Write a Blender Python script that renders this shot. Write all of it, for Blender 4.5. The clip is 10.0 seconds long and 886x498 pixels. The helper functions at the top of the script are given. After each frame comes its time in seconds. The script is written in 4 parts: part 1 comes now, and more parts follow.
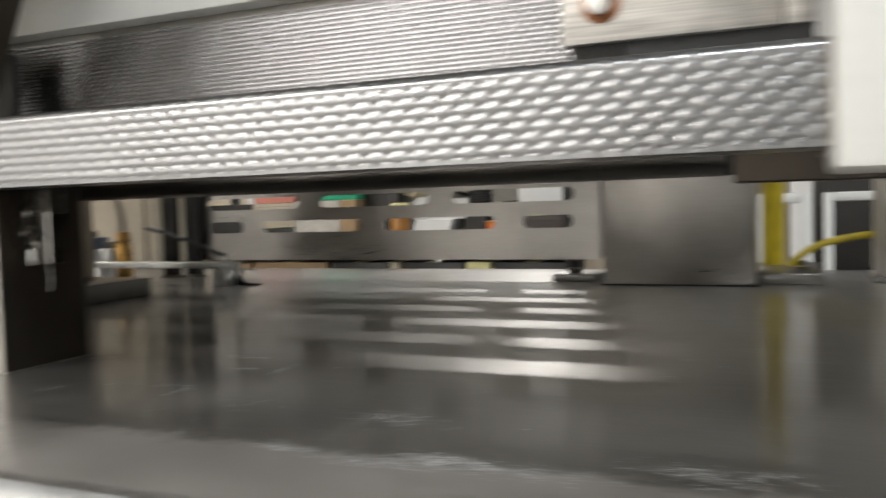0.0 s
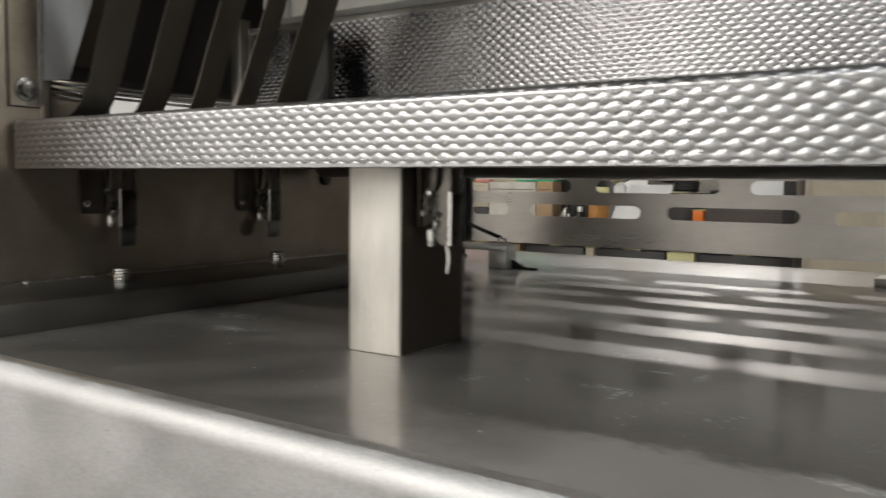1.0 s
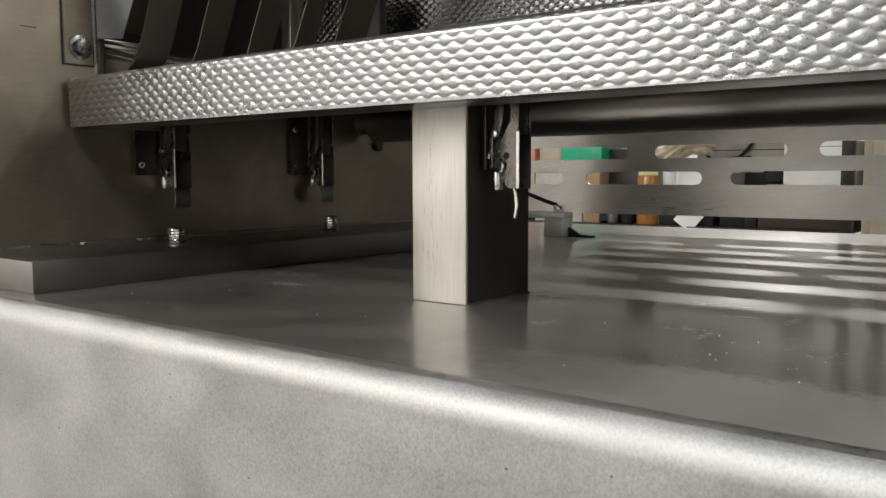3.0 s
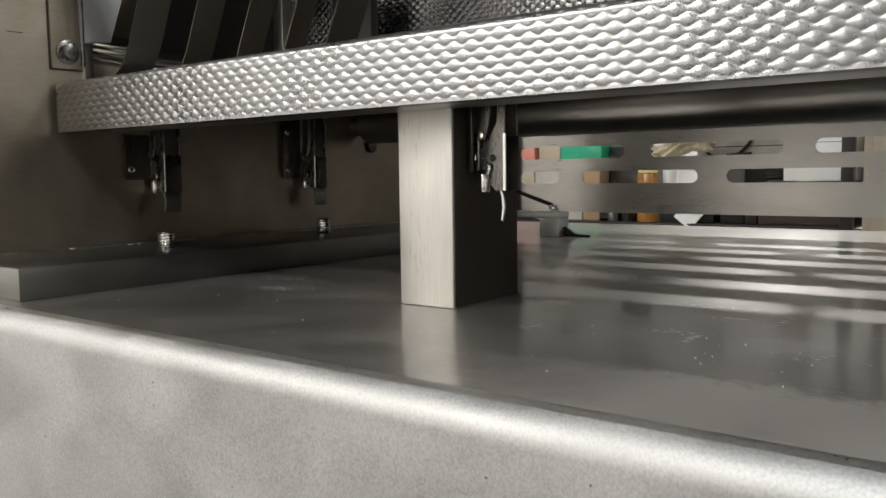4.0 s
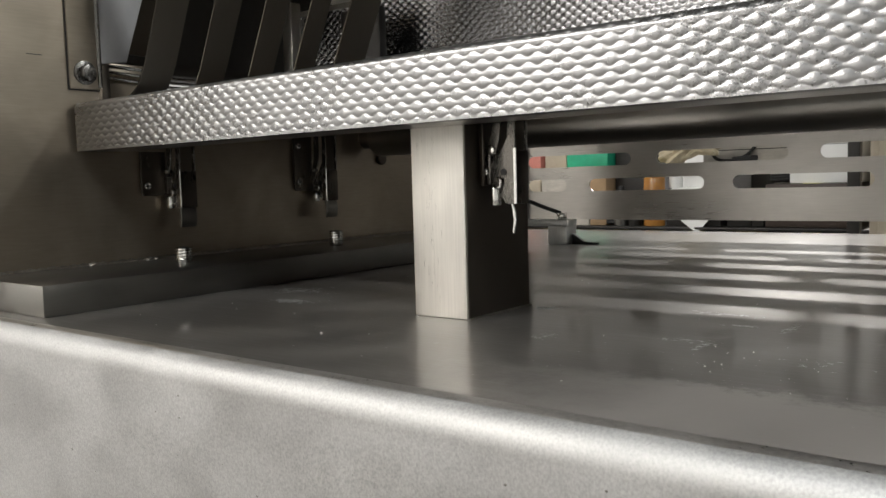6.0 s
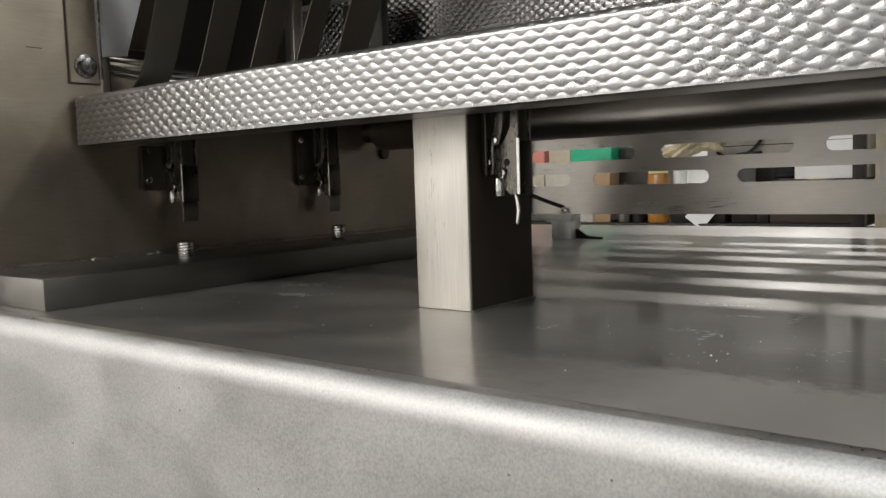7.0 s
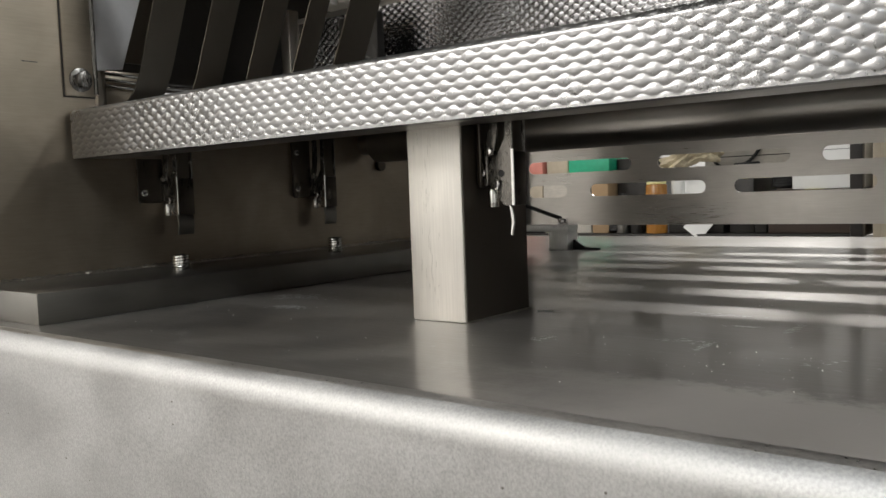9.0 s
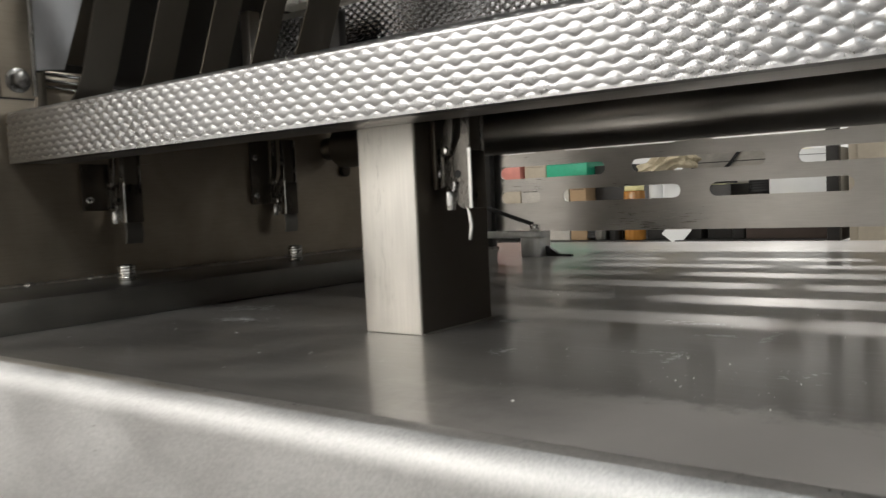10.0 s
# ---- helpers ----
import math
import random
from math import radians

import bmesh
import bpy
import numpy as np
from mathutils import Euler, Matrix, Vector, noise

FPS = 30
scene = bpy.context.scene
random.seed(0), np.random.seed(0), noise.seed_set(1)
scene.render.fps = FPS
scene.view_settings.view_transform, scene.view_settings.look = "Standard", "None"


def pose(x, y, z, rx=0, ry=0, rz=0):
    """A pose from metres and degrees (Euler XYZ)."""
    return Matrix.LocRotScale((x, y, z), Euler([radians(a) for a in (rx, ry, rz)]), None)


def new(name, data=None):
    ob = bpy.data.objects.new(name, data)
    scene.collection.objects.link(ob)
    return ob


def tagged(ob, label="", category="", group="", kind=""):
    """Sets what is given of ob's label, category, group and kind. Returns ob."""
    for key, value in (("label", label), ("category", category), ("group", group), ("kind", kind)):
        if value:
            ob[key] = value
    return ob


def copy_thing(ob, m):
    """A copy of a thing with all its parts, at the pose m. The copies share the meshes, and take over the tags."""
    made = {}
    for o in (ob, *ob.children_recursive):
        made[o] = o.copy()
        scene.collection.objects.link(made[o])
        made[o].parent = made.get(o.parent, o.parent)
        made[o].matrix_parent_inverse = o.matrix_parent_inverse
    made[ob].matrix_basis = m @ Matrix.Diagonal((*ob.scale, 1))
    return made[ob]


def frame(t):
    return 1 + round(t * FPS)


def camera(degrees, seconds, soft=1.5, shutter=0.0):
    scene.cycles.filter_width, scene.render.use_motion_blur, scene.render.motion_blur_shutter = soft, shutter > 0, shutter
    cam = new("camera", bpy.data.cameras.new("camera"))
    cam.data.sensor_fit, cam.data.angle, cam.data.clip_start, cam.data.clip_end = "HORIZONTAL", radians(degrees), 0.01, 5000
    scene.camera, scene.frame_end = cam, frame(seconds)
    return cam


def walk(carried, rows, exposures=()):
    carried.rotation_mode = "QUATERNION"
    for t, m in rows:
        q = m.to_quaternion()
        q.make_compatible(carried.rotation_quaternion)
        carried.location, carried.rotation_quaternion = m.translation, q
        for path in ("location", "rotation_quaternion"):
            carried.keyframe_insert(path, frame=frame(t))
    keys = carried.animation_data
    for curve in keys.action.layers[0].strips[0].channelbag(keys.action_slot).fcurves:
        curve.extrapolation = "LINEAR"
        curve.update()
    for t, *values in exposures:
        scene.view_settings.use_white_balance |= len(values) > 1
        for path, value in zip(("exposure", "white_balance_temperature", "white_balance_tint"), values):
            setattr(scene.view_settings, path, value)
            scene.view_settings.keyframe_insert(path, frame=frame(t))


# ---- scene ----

# ---- camera ----
cam = camera(56.26, 10.0, soft=1.5, shutter=0.6)
ROWS = [
    (0.0, 0.4524, -0.3580, 0.0976, 23.18, -3.17, 1.77),
    (0.2, 0.4145, -0.3625, 0.0975, 26.91, -3.55, 1.00),
    (0.4, 0.3725, -0.3735, 0.1005, 29.40, -4.10, 0.55),
    (0.5, 0.3540, -0.3790, 0.1005, 30.25, -4.17, 0.20),
    (1.0, 0.2990, -0.3922, 0.1034, 34.40, -4.37, -0.62),
    (1.5, 0.2764, -0.4014, 0.1066, 36.40, -4.34, -0.87),
    (2.0, 0.2747, -0.4037, 0.1055, 37.05, -4.42, -0.65),
    (2.5, 0.2755, -0.3946, 0.0983, 37.23, -4.67, -0.26),
    (3.0, 0.2761, -0.3841, 0.0746, 37.30, -5.03, 0.16),
    (4.5, 0.2833, -0.3750, 0.0791, 37.42, -5.03, 1.01),
    (5.0, 0.2853, -0.3796, 0.0819, 37.44, -4.83, 1.25),
    (5.5, 0.2861, -0.3809, 0.0837, 37.62, -4.71, 1.45),
    (6.0, 0.2847, -0.3870, 0.0816, 37.81, -4.67, 1.59),
    (7.5, 0.2816, -0.3822, 0.0757, 38.15, -4.79, 1.91),
    (8.0, 0.2806, -0.3829, 0.0749, 38.15, -4.53, 2.07),
    (8.5, 0.2813, -0.3808, 0.0749, 38.16, -4.22, 2.16),
    (9.0, 0.2836, -0.3806, 0.0767, 37.98, -3.96, 2.11),
    (9.5, 0.2825, -0.3776, 0.0703, 37.46, -3.59, 2.40),
    (10.0, 0.2755, -0.3458, 0.0725, 36.66, -3.40, 2.55),
]
walk(cam, [(t, pose(x, y, z, 90 + pitch, roll, yaw)) for t, x, y, z, yaw, pitch, roll in ROWS],
     exposures=[(0.0, 0.0), (10.0, 0.0)])

# ---- world and lights ----
world = bpy.data.worlds.new("world")
scene.world = world
world.use_nodes = True
world.node_tree.nodes["Background"].inputs[0].default_value = (0.9, 0.95, 1.0, 1)
world.node_tree.nodes["Background"].inputs[1].default_value = 0.05

CEIL = 2.1
FLOOR = -0.92
# Fourth lamp is added out of view to brighten the upper side wall.
LAMPS = [(-1.95, -2.85, 2.3, 2.2, 2.1), (0.85, -1.5, 0.80, 1.4, 0.8), (-1.05, 4.62, 1.55, 0.36, 0.06), (2.35, 1.3, 0.58, 1.2, 0.24), (-2.4, 1.6, 0.5, 1.2, 0.24)]
for lx, ly, power, long, wide in LAMPS:
    lamp = bpy.data.lights.new("tube_light", "AREA")
    lamp.shape, lamp.size, lamp.size_y = "RECTANGLE", long, wide
    lamp.energy, lamp.color = 55 * power, ((1.0, 0.97, 0.935) if lx < 0 else (0.90, 0.96, 1.0))
    new("tube_light", lamp).matrix_world = pose(lx, ly, CEIL - 0.09)


# ---- materials ----
def material(name, color, rough=0.5, metal=0.0, grain=0.0, grain_scale=(60, 60, 60), stain=0.15, stain_scale=6.0,
             bump=0.0, bump_scale=(300, 300, 300), rough_var=0.1, aniso=0.0, vary=0.0, emit=0.0, coat=0.0, ripple=0.0):
    """A surface with grain along chosen axes, larger stains, relief, and uneven gloss."""
    m = bpy.data.materials.new(name)
    m.use_nodes = True
    nt = m.node_tree
    b = nt.nodes["Principled BSDF"]
    link = nt.links.new
    b.inputs["Metallic"].default_value = metal
    b.inputs["Anisotropic"].default_value = aniso
    b.inputs["Coat Weight"].default_value = coat
    b.inputs["Coat Roughness"].default_value = 0.15
    geo = nt.nodes.new("ShaderNodeNewGeometry")

    def noise_at(scale, detail, distort=0.0):
        mp = nt.nodes.new("ShaderNodeMapping")
        mp.inputs["Scale"].default_value = scale if isinstance(scale, tuple) else (scale,) * 3
        n = nt.nodes.new("ShaderNodeTexNoise")
        n.inputs["Scale"].default_value = 1.0
        n.inputs["Detail"].default_value = detail
        n.inputs["Distortion"].default_value = distort
        link(geo.outputs["Position"], mp.inputs["Vector"])
        link(mp.outputs["Vector"], n.inputs["Vector"])
        return n.outputs["Fac"]

    def ramp(fac, lo, hi):
        r = nt.nodes.new("ShaderNodeMapRange")
        r.inputs["From Min"].default_value, r.inputs["From Max"].default_value = 0.3, 0.7
        r.inputs["To Min"].default_value, r.inputs["To Max"].default_value = lo, hi
        link(fac, r.inputs["Value"])
        return r.outputs["Result"]

    def times(a, c):
        k = nt.nodes.new("ShaderNodeMath")
        k.operation = "MULTIPLY"
        for i, q in enumerate((a, c)):
            if isinstance(q, (int, float)):
                k.inputs[i].default_value = q
            else:
                link(q, k.inputs[i])
        return k.outputs[0]

    big = noise_at(stain_scale, 4, 0.6)
    fine = noise_at(grain_scale, 3)
    value = times(ramp(big, 1 - stain, 1 + stain), ramp(fine, 1 - grain, 1 + grain))
    if vary:
        info = nt.nodes.new("ShaderNodeObjectInfo")
        rr = nt.nodes.new("ShaderNodeMapRange")
        rr.inputs["To Min"].default_value, rr.inputs["To Max"].default_value = 1 - vary, 1 + vary
        link(info.outputs["Random"], rr.inputs["Value"])
        value = times(value, rr.outputs["Result"])
    mix = nt.nodes.new("ShaderNodeVectorMath")
    mix.operation = "SCALE"
    mix.inputs[0].default_value = color
    link(value, mix.inputs["Scale"])
    link(mix.outputs[0], b.inputs["Base Color"])
    link(times(ramp(big, 1 - rough_var, 1 + rough_var), times(ramp(fine, 1 - rough_var, 1 + rough_var), rough)), b.inputs["Roughness"])
    if bump:
        bp = nt.nodes.new("ShaderNodeBump")
        bp.inputs["Strength"].default_value = 1.0
        bp.inputs["Distance"].default_value = bump
        link(noise_at(bump_scale, 2), bp.inputs["Height"])
        link(bp.outputs[0], b.inputs["Normal"])
    if ripple:
        # fine ripples of a wet film, in patches
        cb = nt.nodes.new("ShaderNodeBump")
        cb.inputs["Distance"].default_value = ripple
        wet = ramp(noise_at((7.0, 11.0, 11.0), 3, 0.4), -0.4, 1.0)
        wet.node.clamp = True
        link(times(noise_at((110, 330, 330), 3), wet), cb.inputs["Height"])
        link(cb.outputs[0], b.inputs["Coat Normal"])
    if emit:
        b.inputs["Emission Color"].default_value = (*color, 1)
        b.inputs["Emission Strength"].default_value = emit
    return m


M_TABLE = material("table_steel", (0.345, 0.324, 0.301), 0.45, 0.70, 0.07, (25, 900, 900), 0.14, 9.0, 0.000008, (120, 800, 200), 0.2, coat=0.5, ripple=0.0002)


def wet_zone(m):
    """A dried pale film near the front of the table, with a ragged edge; the rest dark and glossy."""
    nt = m.node_tree
    link = nt.links.new
    b = nt.nodes["Principled BSDF"]

    def calc(op, a, c):
        k = nt.nodes.new("ShaderNodeMath")
        k.operation = op
        for i, q in enumerate((a, c)):
            if isinstance(q, (int, float)):
                k.inputs[i].default_value = q
            else:
                link(q, k.inputs[i])
        return k.outputs[0]

    def step(v, lo, hi, a=0.0, c=1.0):
        r = nt.nodes.new("ShaderNodeMapRange")
        r.interpolation_type = "SMOOTHSTEP"
        for key, q in (("From Min", lo), ("From Max", hi), ("To Min", a), ("To Max", c)):
            r.inputs[key].default_value = q
        link(v, r.inputs["Value"])
        return r.outputs["Result"]

    geo = nt.nodes.new("ShaderNodeNewGeometry")
    xyz = nt.nodes.new("ShaderNodeSeparateXYZ")
    link(geo.outputs["Position"], xyz.inputs[0])
    rag = nt.nodes.new("ShaderNodeTexNoise")
    rag.inputs["Scale"].default_value = 42.0
    rag.inputs["Detail"].default_value = 6.0
    rag.inputs["Roughness"].default_value = 0.78
    link(geo.outputs["Position"], rag.inputs["Vector"])
    n = calc("SUBTRACT", rag.outputs["Fac"], 0.5)
    y = calc("ADD", xyz.outputs["Y"], calc("MULTIPLY", n, 0.055))
    x = calc("ADD", xyz.outputs["X"], calc("MULTIPLY", n, 0.16))
    pale = calc("MULTIPLY", step(y, -0.086, -0.066, 1.0, 0.0), step(x, 0.0, 0.20))
    pale = calc("MAXIMUM", pale, calc("MULTIPLY", step(n, 0.09, 0.17), 0.35))
    old = b.inputs["Base Color"].links[0].from_socket
    dark = nt.nodes.new("ShaderNodeVectorMath")
    dark.operation = "SCALE"
    link(old, dark.inputs[0])
    link(step(pale, 0.0, 1.0, 0.80, 1.22), dark.inputs["Scale"])
    link(dark.outputs[0], b.inputs["Base Color"])
    link(step(pale, 0.0, 1.0, 0.60, 0.35), b.inputs["Coat Weight"])
    link(step(pale, 0.0, 1.0, 0.86, 0.68), b.inputs["Metallic"])
    link(step(pale, 0.0, 1.0, 0.10, 0.18), b.inputs["Coat Roughness"])


wet_zone(M_TABLE)
M_FRONT = material("blasted_steel", (0.455, 0.452, 0.445), 0.57, 1.0, 0.17, (1000, 1000, 800), 0.12, (15, 15, 24), 0.00006, (800, 800, 800), 0.14)
M_BEND = material("bent_steel", (0.47, 0.455, 0.435), 0.36, 1.0, 0.12, (500, 900, 900), 0.12, 20.0, 0.00003, (500, 700, 700), 0.2)
M_WALL = material("wall_steel", (0.33, 0.28, 0.218), 0.33, 0.85, 0.05, (900, 60, 900), 0.20, 13.0, 0.0, (900, 40, 900), 0.06)
# Dark brown steel; on the post's side it carries the shade.
M_SIDE = material("dark_brown_steel", (0.115, 0.099, 0.082), 0.42, 0.9, 0.05, (900, 900, 60), 0.12, 14.0, 0.00003, (900, 900, 60), 0.12)
M_POST = material("post_steel", (0.63, 0.61, 0.57), 0.46, 1.0, 0.08, (900, 900, 22), 0.07, (30, 30, 18), 0.00003, (1100, 1100, 30), 0.15)
M_DIMPLE = material("dimpled_steel", (0.325, 0.325, 0.327), 0.31, 1.0, 0.03, (700, 700, 700), 0.06, 16.0, 0.0, (300, 300, 300), 0.15)
M_PLATE = material("dimpled_plate_steel", (0.27, 0.27, 0.275), 0.24, 1.0, 0.03, (700, 700, 700), 0.06, 16.0, 0.0, (300, 300, 300), 0.15)
M_PANEL = material("panel_steel", (0.50, 0.478, 0.447), 0.30, 1.0, 0.04, (40, 900, 900), 0.15, (7, 7, 12), 0.0, (30, 900, 900), 0.06)
M_RAIL = material("rail_steel", (0.22, 0.212, 0.197), 0.34, 1.0, 0.03, (900, 60, 900), 0.12, 12.0, 0.0, (700, 60, 700), 0.08)
M_LATCH = material("latch_steel", (0.16, 0.15, 0.137), 0.25, 1.0, 0.04, (900, 900, 200), 0.10, 60.0, 0.0, (300, 300, 300), 0.2)
M_CHROME = material("bright_steel", (0.72, 0.71, 0.69), 0.12, 1.0, 0.03, (600, 600, 600), 0.06, 40.0)
M_ROLLER = material("roller_steel", (0.32, 0.308, 0.29), 0.33, 1.0, 0.04, (20, 300, 300), 0.10, 10.0, 0.0, (80, 600, 600), 0.08)
M_LEVER = material("lever_steel", (0.10, 0.087, 0.073), 0.30, 1.0, 0.05, (300, 300, 60), 0.15, 40.0)
M_GLINT = material("wet_film", (0.50, 0.50, 0.49), 0.35, 0.1, 0.25, (300, 500, 300), 0.2, 60.0, 0.0001, (220, 520, 300), 0.3)
M_STRIP = material("strip_steel", (0.12, 0.104, 0.085), 0.46, 1.0, 0.04, (300, 300, 60), 0.10, 12.0)
M_DARK = material("dark_metal", (0.020, 0.018, 0.016), 0.40, 0.3, 0.1, (90, 90, 90), 0.2, 12.0)
M_BLACK = material("black_rubber", (0.012, 0.012, 0.012), 0.55, 0.0, 0.1, (200, 200, 200), 0.2, 20.0)
M_ALU = material("aluminium", (0.82, 0.82, 0.80), 0.40, 0.8, 0.06, (700, 700, 80), 0.08, 25.0, 0.00002, (900, 900, 200))
M_CLAMP = material("scuffed_steel", (0.50, 0.475, 0.44), 0.46, 0.7, 0.22, (30, 400, 700), 0.14, 40.0, 0.00006, (40, 400, 600), 0.2)
M_GREYPLATE = material("grey_painted_plate", (0.42, 0.41, 0.405), 0.40, 0.8, 0.03, (300, 300, 300), 0.06, 12.0)
M_WHITE = material("white_plastic", (0.74, 0.735, 0.70), 0.45, 0.0, 0.02, (200, 200, 200), 0.04, 9.0, 0.0001, (120, 120, 120))
M_RUST = material("rusty_steel", (0.34, 0.14, 0.06), 0.7, 0.4, 0.3, (700, 700, 700), 0.35, 90.0, 0.0002, (900, 900, 900))
M_WELD = material("weld_bead", (0.38, 0.35, 0.31), 0.35, 1.0, 0.2, (500, 500, 500), 0.2, 60.0, 0.0006, (260, 260, 260))
M_CARD = material("cardboard", (0.34, 0.23, 0.13), 0.8, 0.0, 0.08, (40, 40, 300), 0.12, 5.0, vary=0.2)
M_GREYCARD = material("grey_card", (0.46, 0.43, 0.38), 0.75, 0.0, 0.08, (40, 40, 200), 0.16, 9.0)
M_AMBER = material("amber_glass", (0.34, 0.15, 0.03), 0.2, 0.0, 0.06, (60, 60, 60), 0.15, 12.0)
M_TAN = material("crumpled_paper", (0.50, 0.43, 0.30), 0.7, 0.0, 0.10, (90, 90, 90), 0.18, 20.0)
M_RED = material("red_plastic", (0.55, 0.20, 0.16), 0.4, 0.0, 0.05, (60, 60, 60), 0.15, 8.0)
M_GREEN = material("green_plastic", (0.02, 0.36, 0.20), 0.4, 0.0, 0.05, (60, 60, 60), 0.15, 8.0)
M_ORANGE = material("orange_plastic", (0.75, 0.17, 0.01), 0.45, 0.0, 0.05, (60, 60, 60), 0.1, 8.0)
M_YELLOW = material("yellow_plastic", (0.55, 0.42, 0.02), 0.42, 0.0, 0.05, (60, 60, 60), 0.12, 30.0)
M_LABEL = material("pale_yellow_card", (0.80, 0.75, 0.38), 0.6, 0.0, 0.03, (60, 60, 60), 0.05, 8.0)
M_BRASS = material("brass", (0.60, 0.36, 0.12), 0.3, 1.0, 0.08, (300, 300, 300), 0.2, 40.0)
M_PAPER = material("white_paint", (0.78, 0.78, 0.76), 0.55, 0.0, 0.02, (30, 30, 30), 0.05, 3.0)
M_BROWN = material("brown_case", (0.045, 0.030, 0.022), 0.5, 0.0, 0.1, (60, 60, 60), 0.15, 8.0)
M_BLUEGREY = material("blue_grey_paint", (0.14, 0.18, 0.26), 0.5, 0.0, 0.05, (60, 60, 60), 0.12, 6.0)
M_ROOMWALL = material("room_wall_paint", (0.78, 0.775, 0.76), 0.7, 0.0, 0.03, (12, 12, 12), 0.08, 1.2)
M_CEIL = material("ceiling_paint", (0.34, 0.34, 0.33), 0.8, 0.0, 0.03, (12, 12, 12), 0.06, 1.2)
M_FLOOR = material("floor_concrete", (0.20, 0.19, 0.175), 0.5, 0.0, 0.10, (40, 40, 40), 0.15, 1.6)
M_BEIGE = material("beige_panel", (0.44, 0.38, 0.29), 0.55, 0.0, 0.04, (60, 60, 60), 0.1, 6.0)
M_GLOW = material("lamp_diffuser", (1.0, 0.95, 0.87), 0.5, emit=2.0)
M_CRUMB = material("salt_crumb", (0.82, 0.80, 0.76), 0.6, 0.0, 0.05, (900, 900, 900), 0.1, 200.0)


# ---- mesh helpers ----
def mesh_object(name, bm, mat, parent=None, label="", smooth=False):
    me = bpy.data.meshes.new(name)
    bmesh.ops.recalc_face_normals(bm, faces=bm.faces)
    bm.to_mesh(me)
    bm.free()
    me.materials.append(mat)
    if smooth:
        for p in me.polygons:
            p.use_smooth = True
        me.set_sharp_from_angle(angle=radians(35))
    ob = new(name, me)
    if parent is not None:
        ob.parent = parent
    if label:
        ob["label"] = label
    return ob


def part(name, bm, mat, parent, label="", smooth=True):
    return mesh_object(name, bm, mat, parent, label, smooth)


def thing(name, label, category, group="", at=(0, 0, 0)):
    ob = new(name)
    ob.empty_display_size = 0.02
    ob.matrix_world = pose(*at)
    return tagged(ob, label, category, group)


def structure(name, bm, mat, label, category="structure", smooth=True):
    return tagged(mesh_object(name, bm, mat, None, label, smooth), label, category, "", "structure")


def box(x0, x1, y0, y1, z0, z1, bevel=0.0, seg=2, bm=None):
    bm = bm or bmesh.new()
    r = bmesh.ops.create_cube(bm, size=1.0, matrix=Matrix.LocRotScale(((x0 + x1) / 2, (y0 + y1) / 2, (z0 + z1) / 2), None, (x1 - x0, y1 - y0, z1 - z0)))
    if bevel:
        es = list({e for v in r["verts"] for e in v.link_edges})
        bmesh.ops.bevel(bm, geom=es, offset=bevel, segments=seg, profile=0.5, affect="EDGES")
    return bm


def rod(p, q, r, sides=20, bm=None, r2=None, bevel=0.0):
    bm = bm or bmesh.new()
    p, q = Vector(p), Vector(q)
    d = q - p
    m = Matrix.Translation((p + q) / 2) @ d.to_track_quat("Z", "Y").to_matrix().to_4x4()
    g = bmesh.ops.create_cone(bm, cap_ends=True, segments=sides, radius1=r, radius2=r if r2 is None else r2, depth=d.length, matrix=m)
    if bevel:
        es = [e for v in g["verts"] for e in v.link_edges if len(e.link_faces) == 2 and any(len(f.verts) > 4 for f in e.link_faces)]
        bmesh.ops.bevel(bm, geom=list(set(es)), offset=bevel, segments=2, profile=0.5, affect="EDGES")
    return bm


def extrude_outline(pts, y0, y1, axis="y", bm=None, bevel=0.0):
    """A plate from a flat outline of (a, b) points, thick along one axis."""
    bm = bm or bmesh.new()
    place = {"y": lambda a, b, c: (a, c, b), "x": lambda a, b, c: (c, a, b), "z": lambda a, b, c: (a, b, c)}[axis]
    lo = [bm.verts.new(place(a, b, y0)) for a, b in pts]
    hi = [bm.verts.new(place(a, b, y1)) for a, b in pts]
    n = len(pts)
    f0, f1 = bm.faces.new(lo), bm.faces.new(list(reversed(hi)))
    for i in range(n):
        bm.faces.new((lo[i], hi[i], hi[(i + 1) % n], lo[(i + 1) % n]))
    if bevel:
        es = list(set(f0.edges) | set(f1.edges))
        bmesh.ops.bevel(bm, geom=es, offset=bevel, segments=1, profile=0.5, affect="EDGES")
    return bm


def pipe(points, r, sides=10, steps=8):
    """A round cable through the points."""
    pts = [Vector(p) for p in points]
    path = []
    for i in range(len(pts) - 1):
        p0, p1, p2, p3 = pts[max(i - 1, 0)], pts[i], pts[i + 1], pts[min(i + 2, len(pts) - 1)]
        for k in range(steps):
            u = k / steps
            path.append(0.5 * ((2 * p1) + (p2 - p0) * u + (2 * p0 - 5 * p1 + 4 * p2 - p3) * u * u + (3 * p1 - p0 - 3 * p2 + p3) * u ** 3))
    path.append(pts[-1])
    bm = bmesh.new()
    rings = []
    for i, p in enumerate(path):
        d = (path[min(i + 1, len(path) - 1)] - path[max(i - 1, 0)]).normalized()
        side = d.cross(Vector((0.13, 0.2, 0.97))).normalized()
        up = side.cross(d)
        rings.append([bm.verts.new(p + r * (math.cos(a) * side + math.sin(a) * up)) for a in (2 * math.pi * k / sides for k in range(sides))])
    for a, c in zip(rings, rings[1:]):
        for k in range(sides):
            bm.faces.new((a[k], a[(k + 1) % sides], c[(k + 1) % sides], c[k]))
    bm.faces.new(rings[0])
    bm.faces.new(list(reversed(rings[-1])))
    return bm


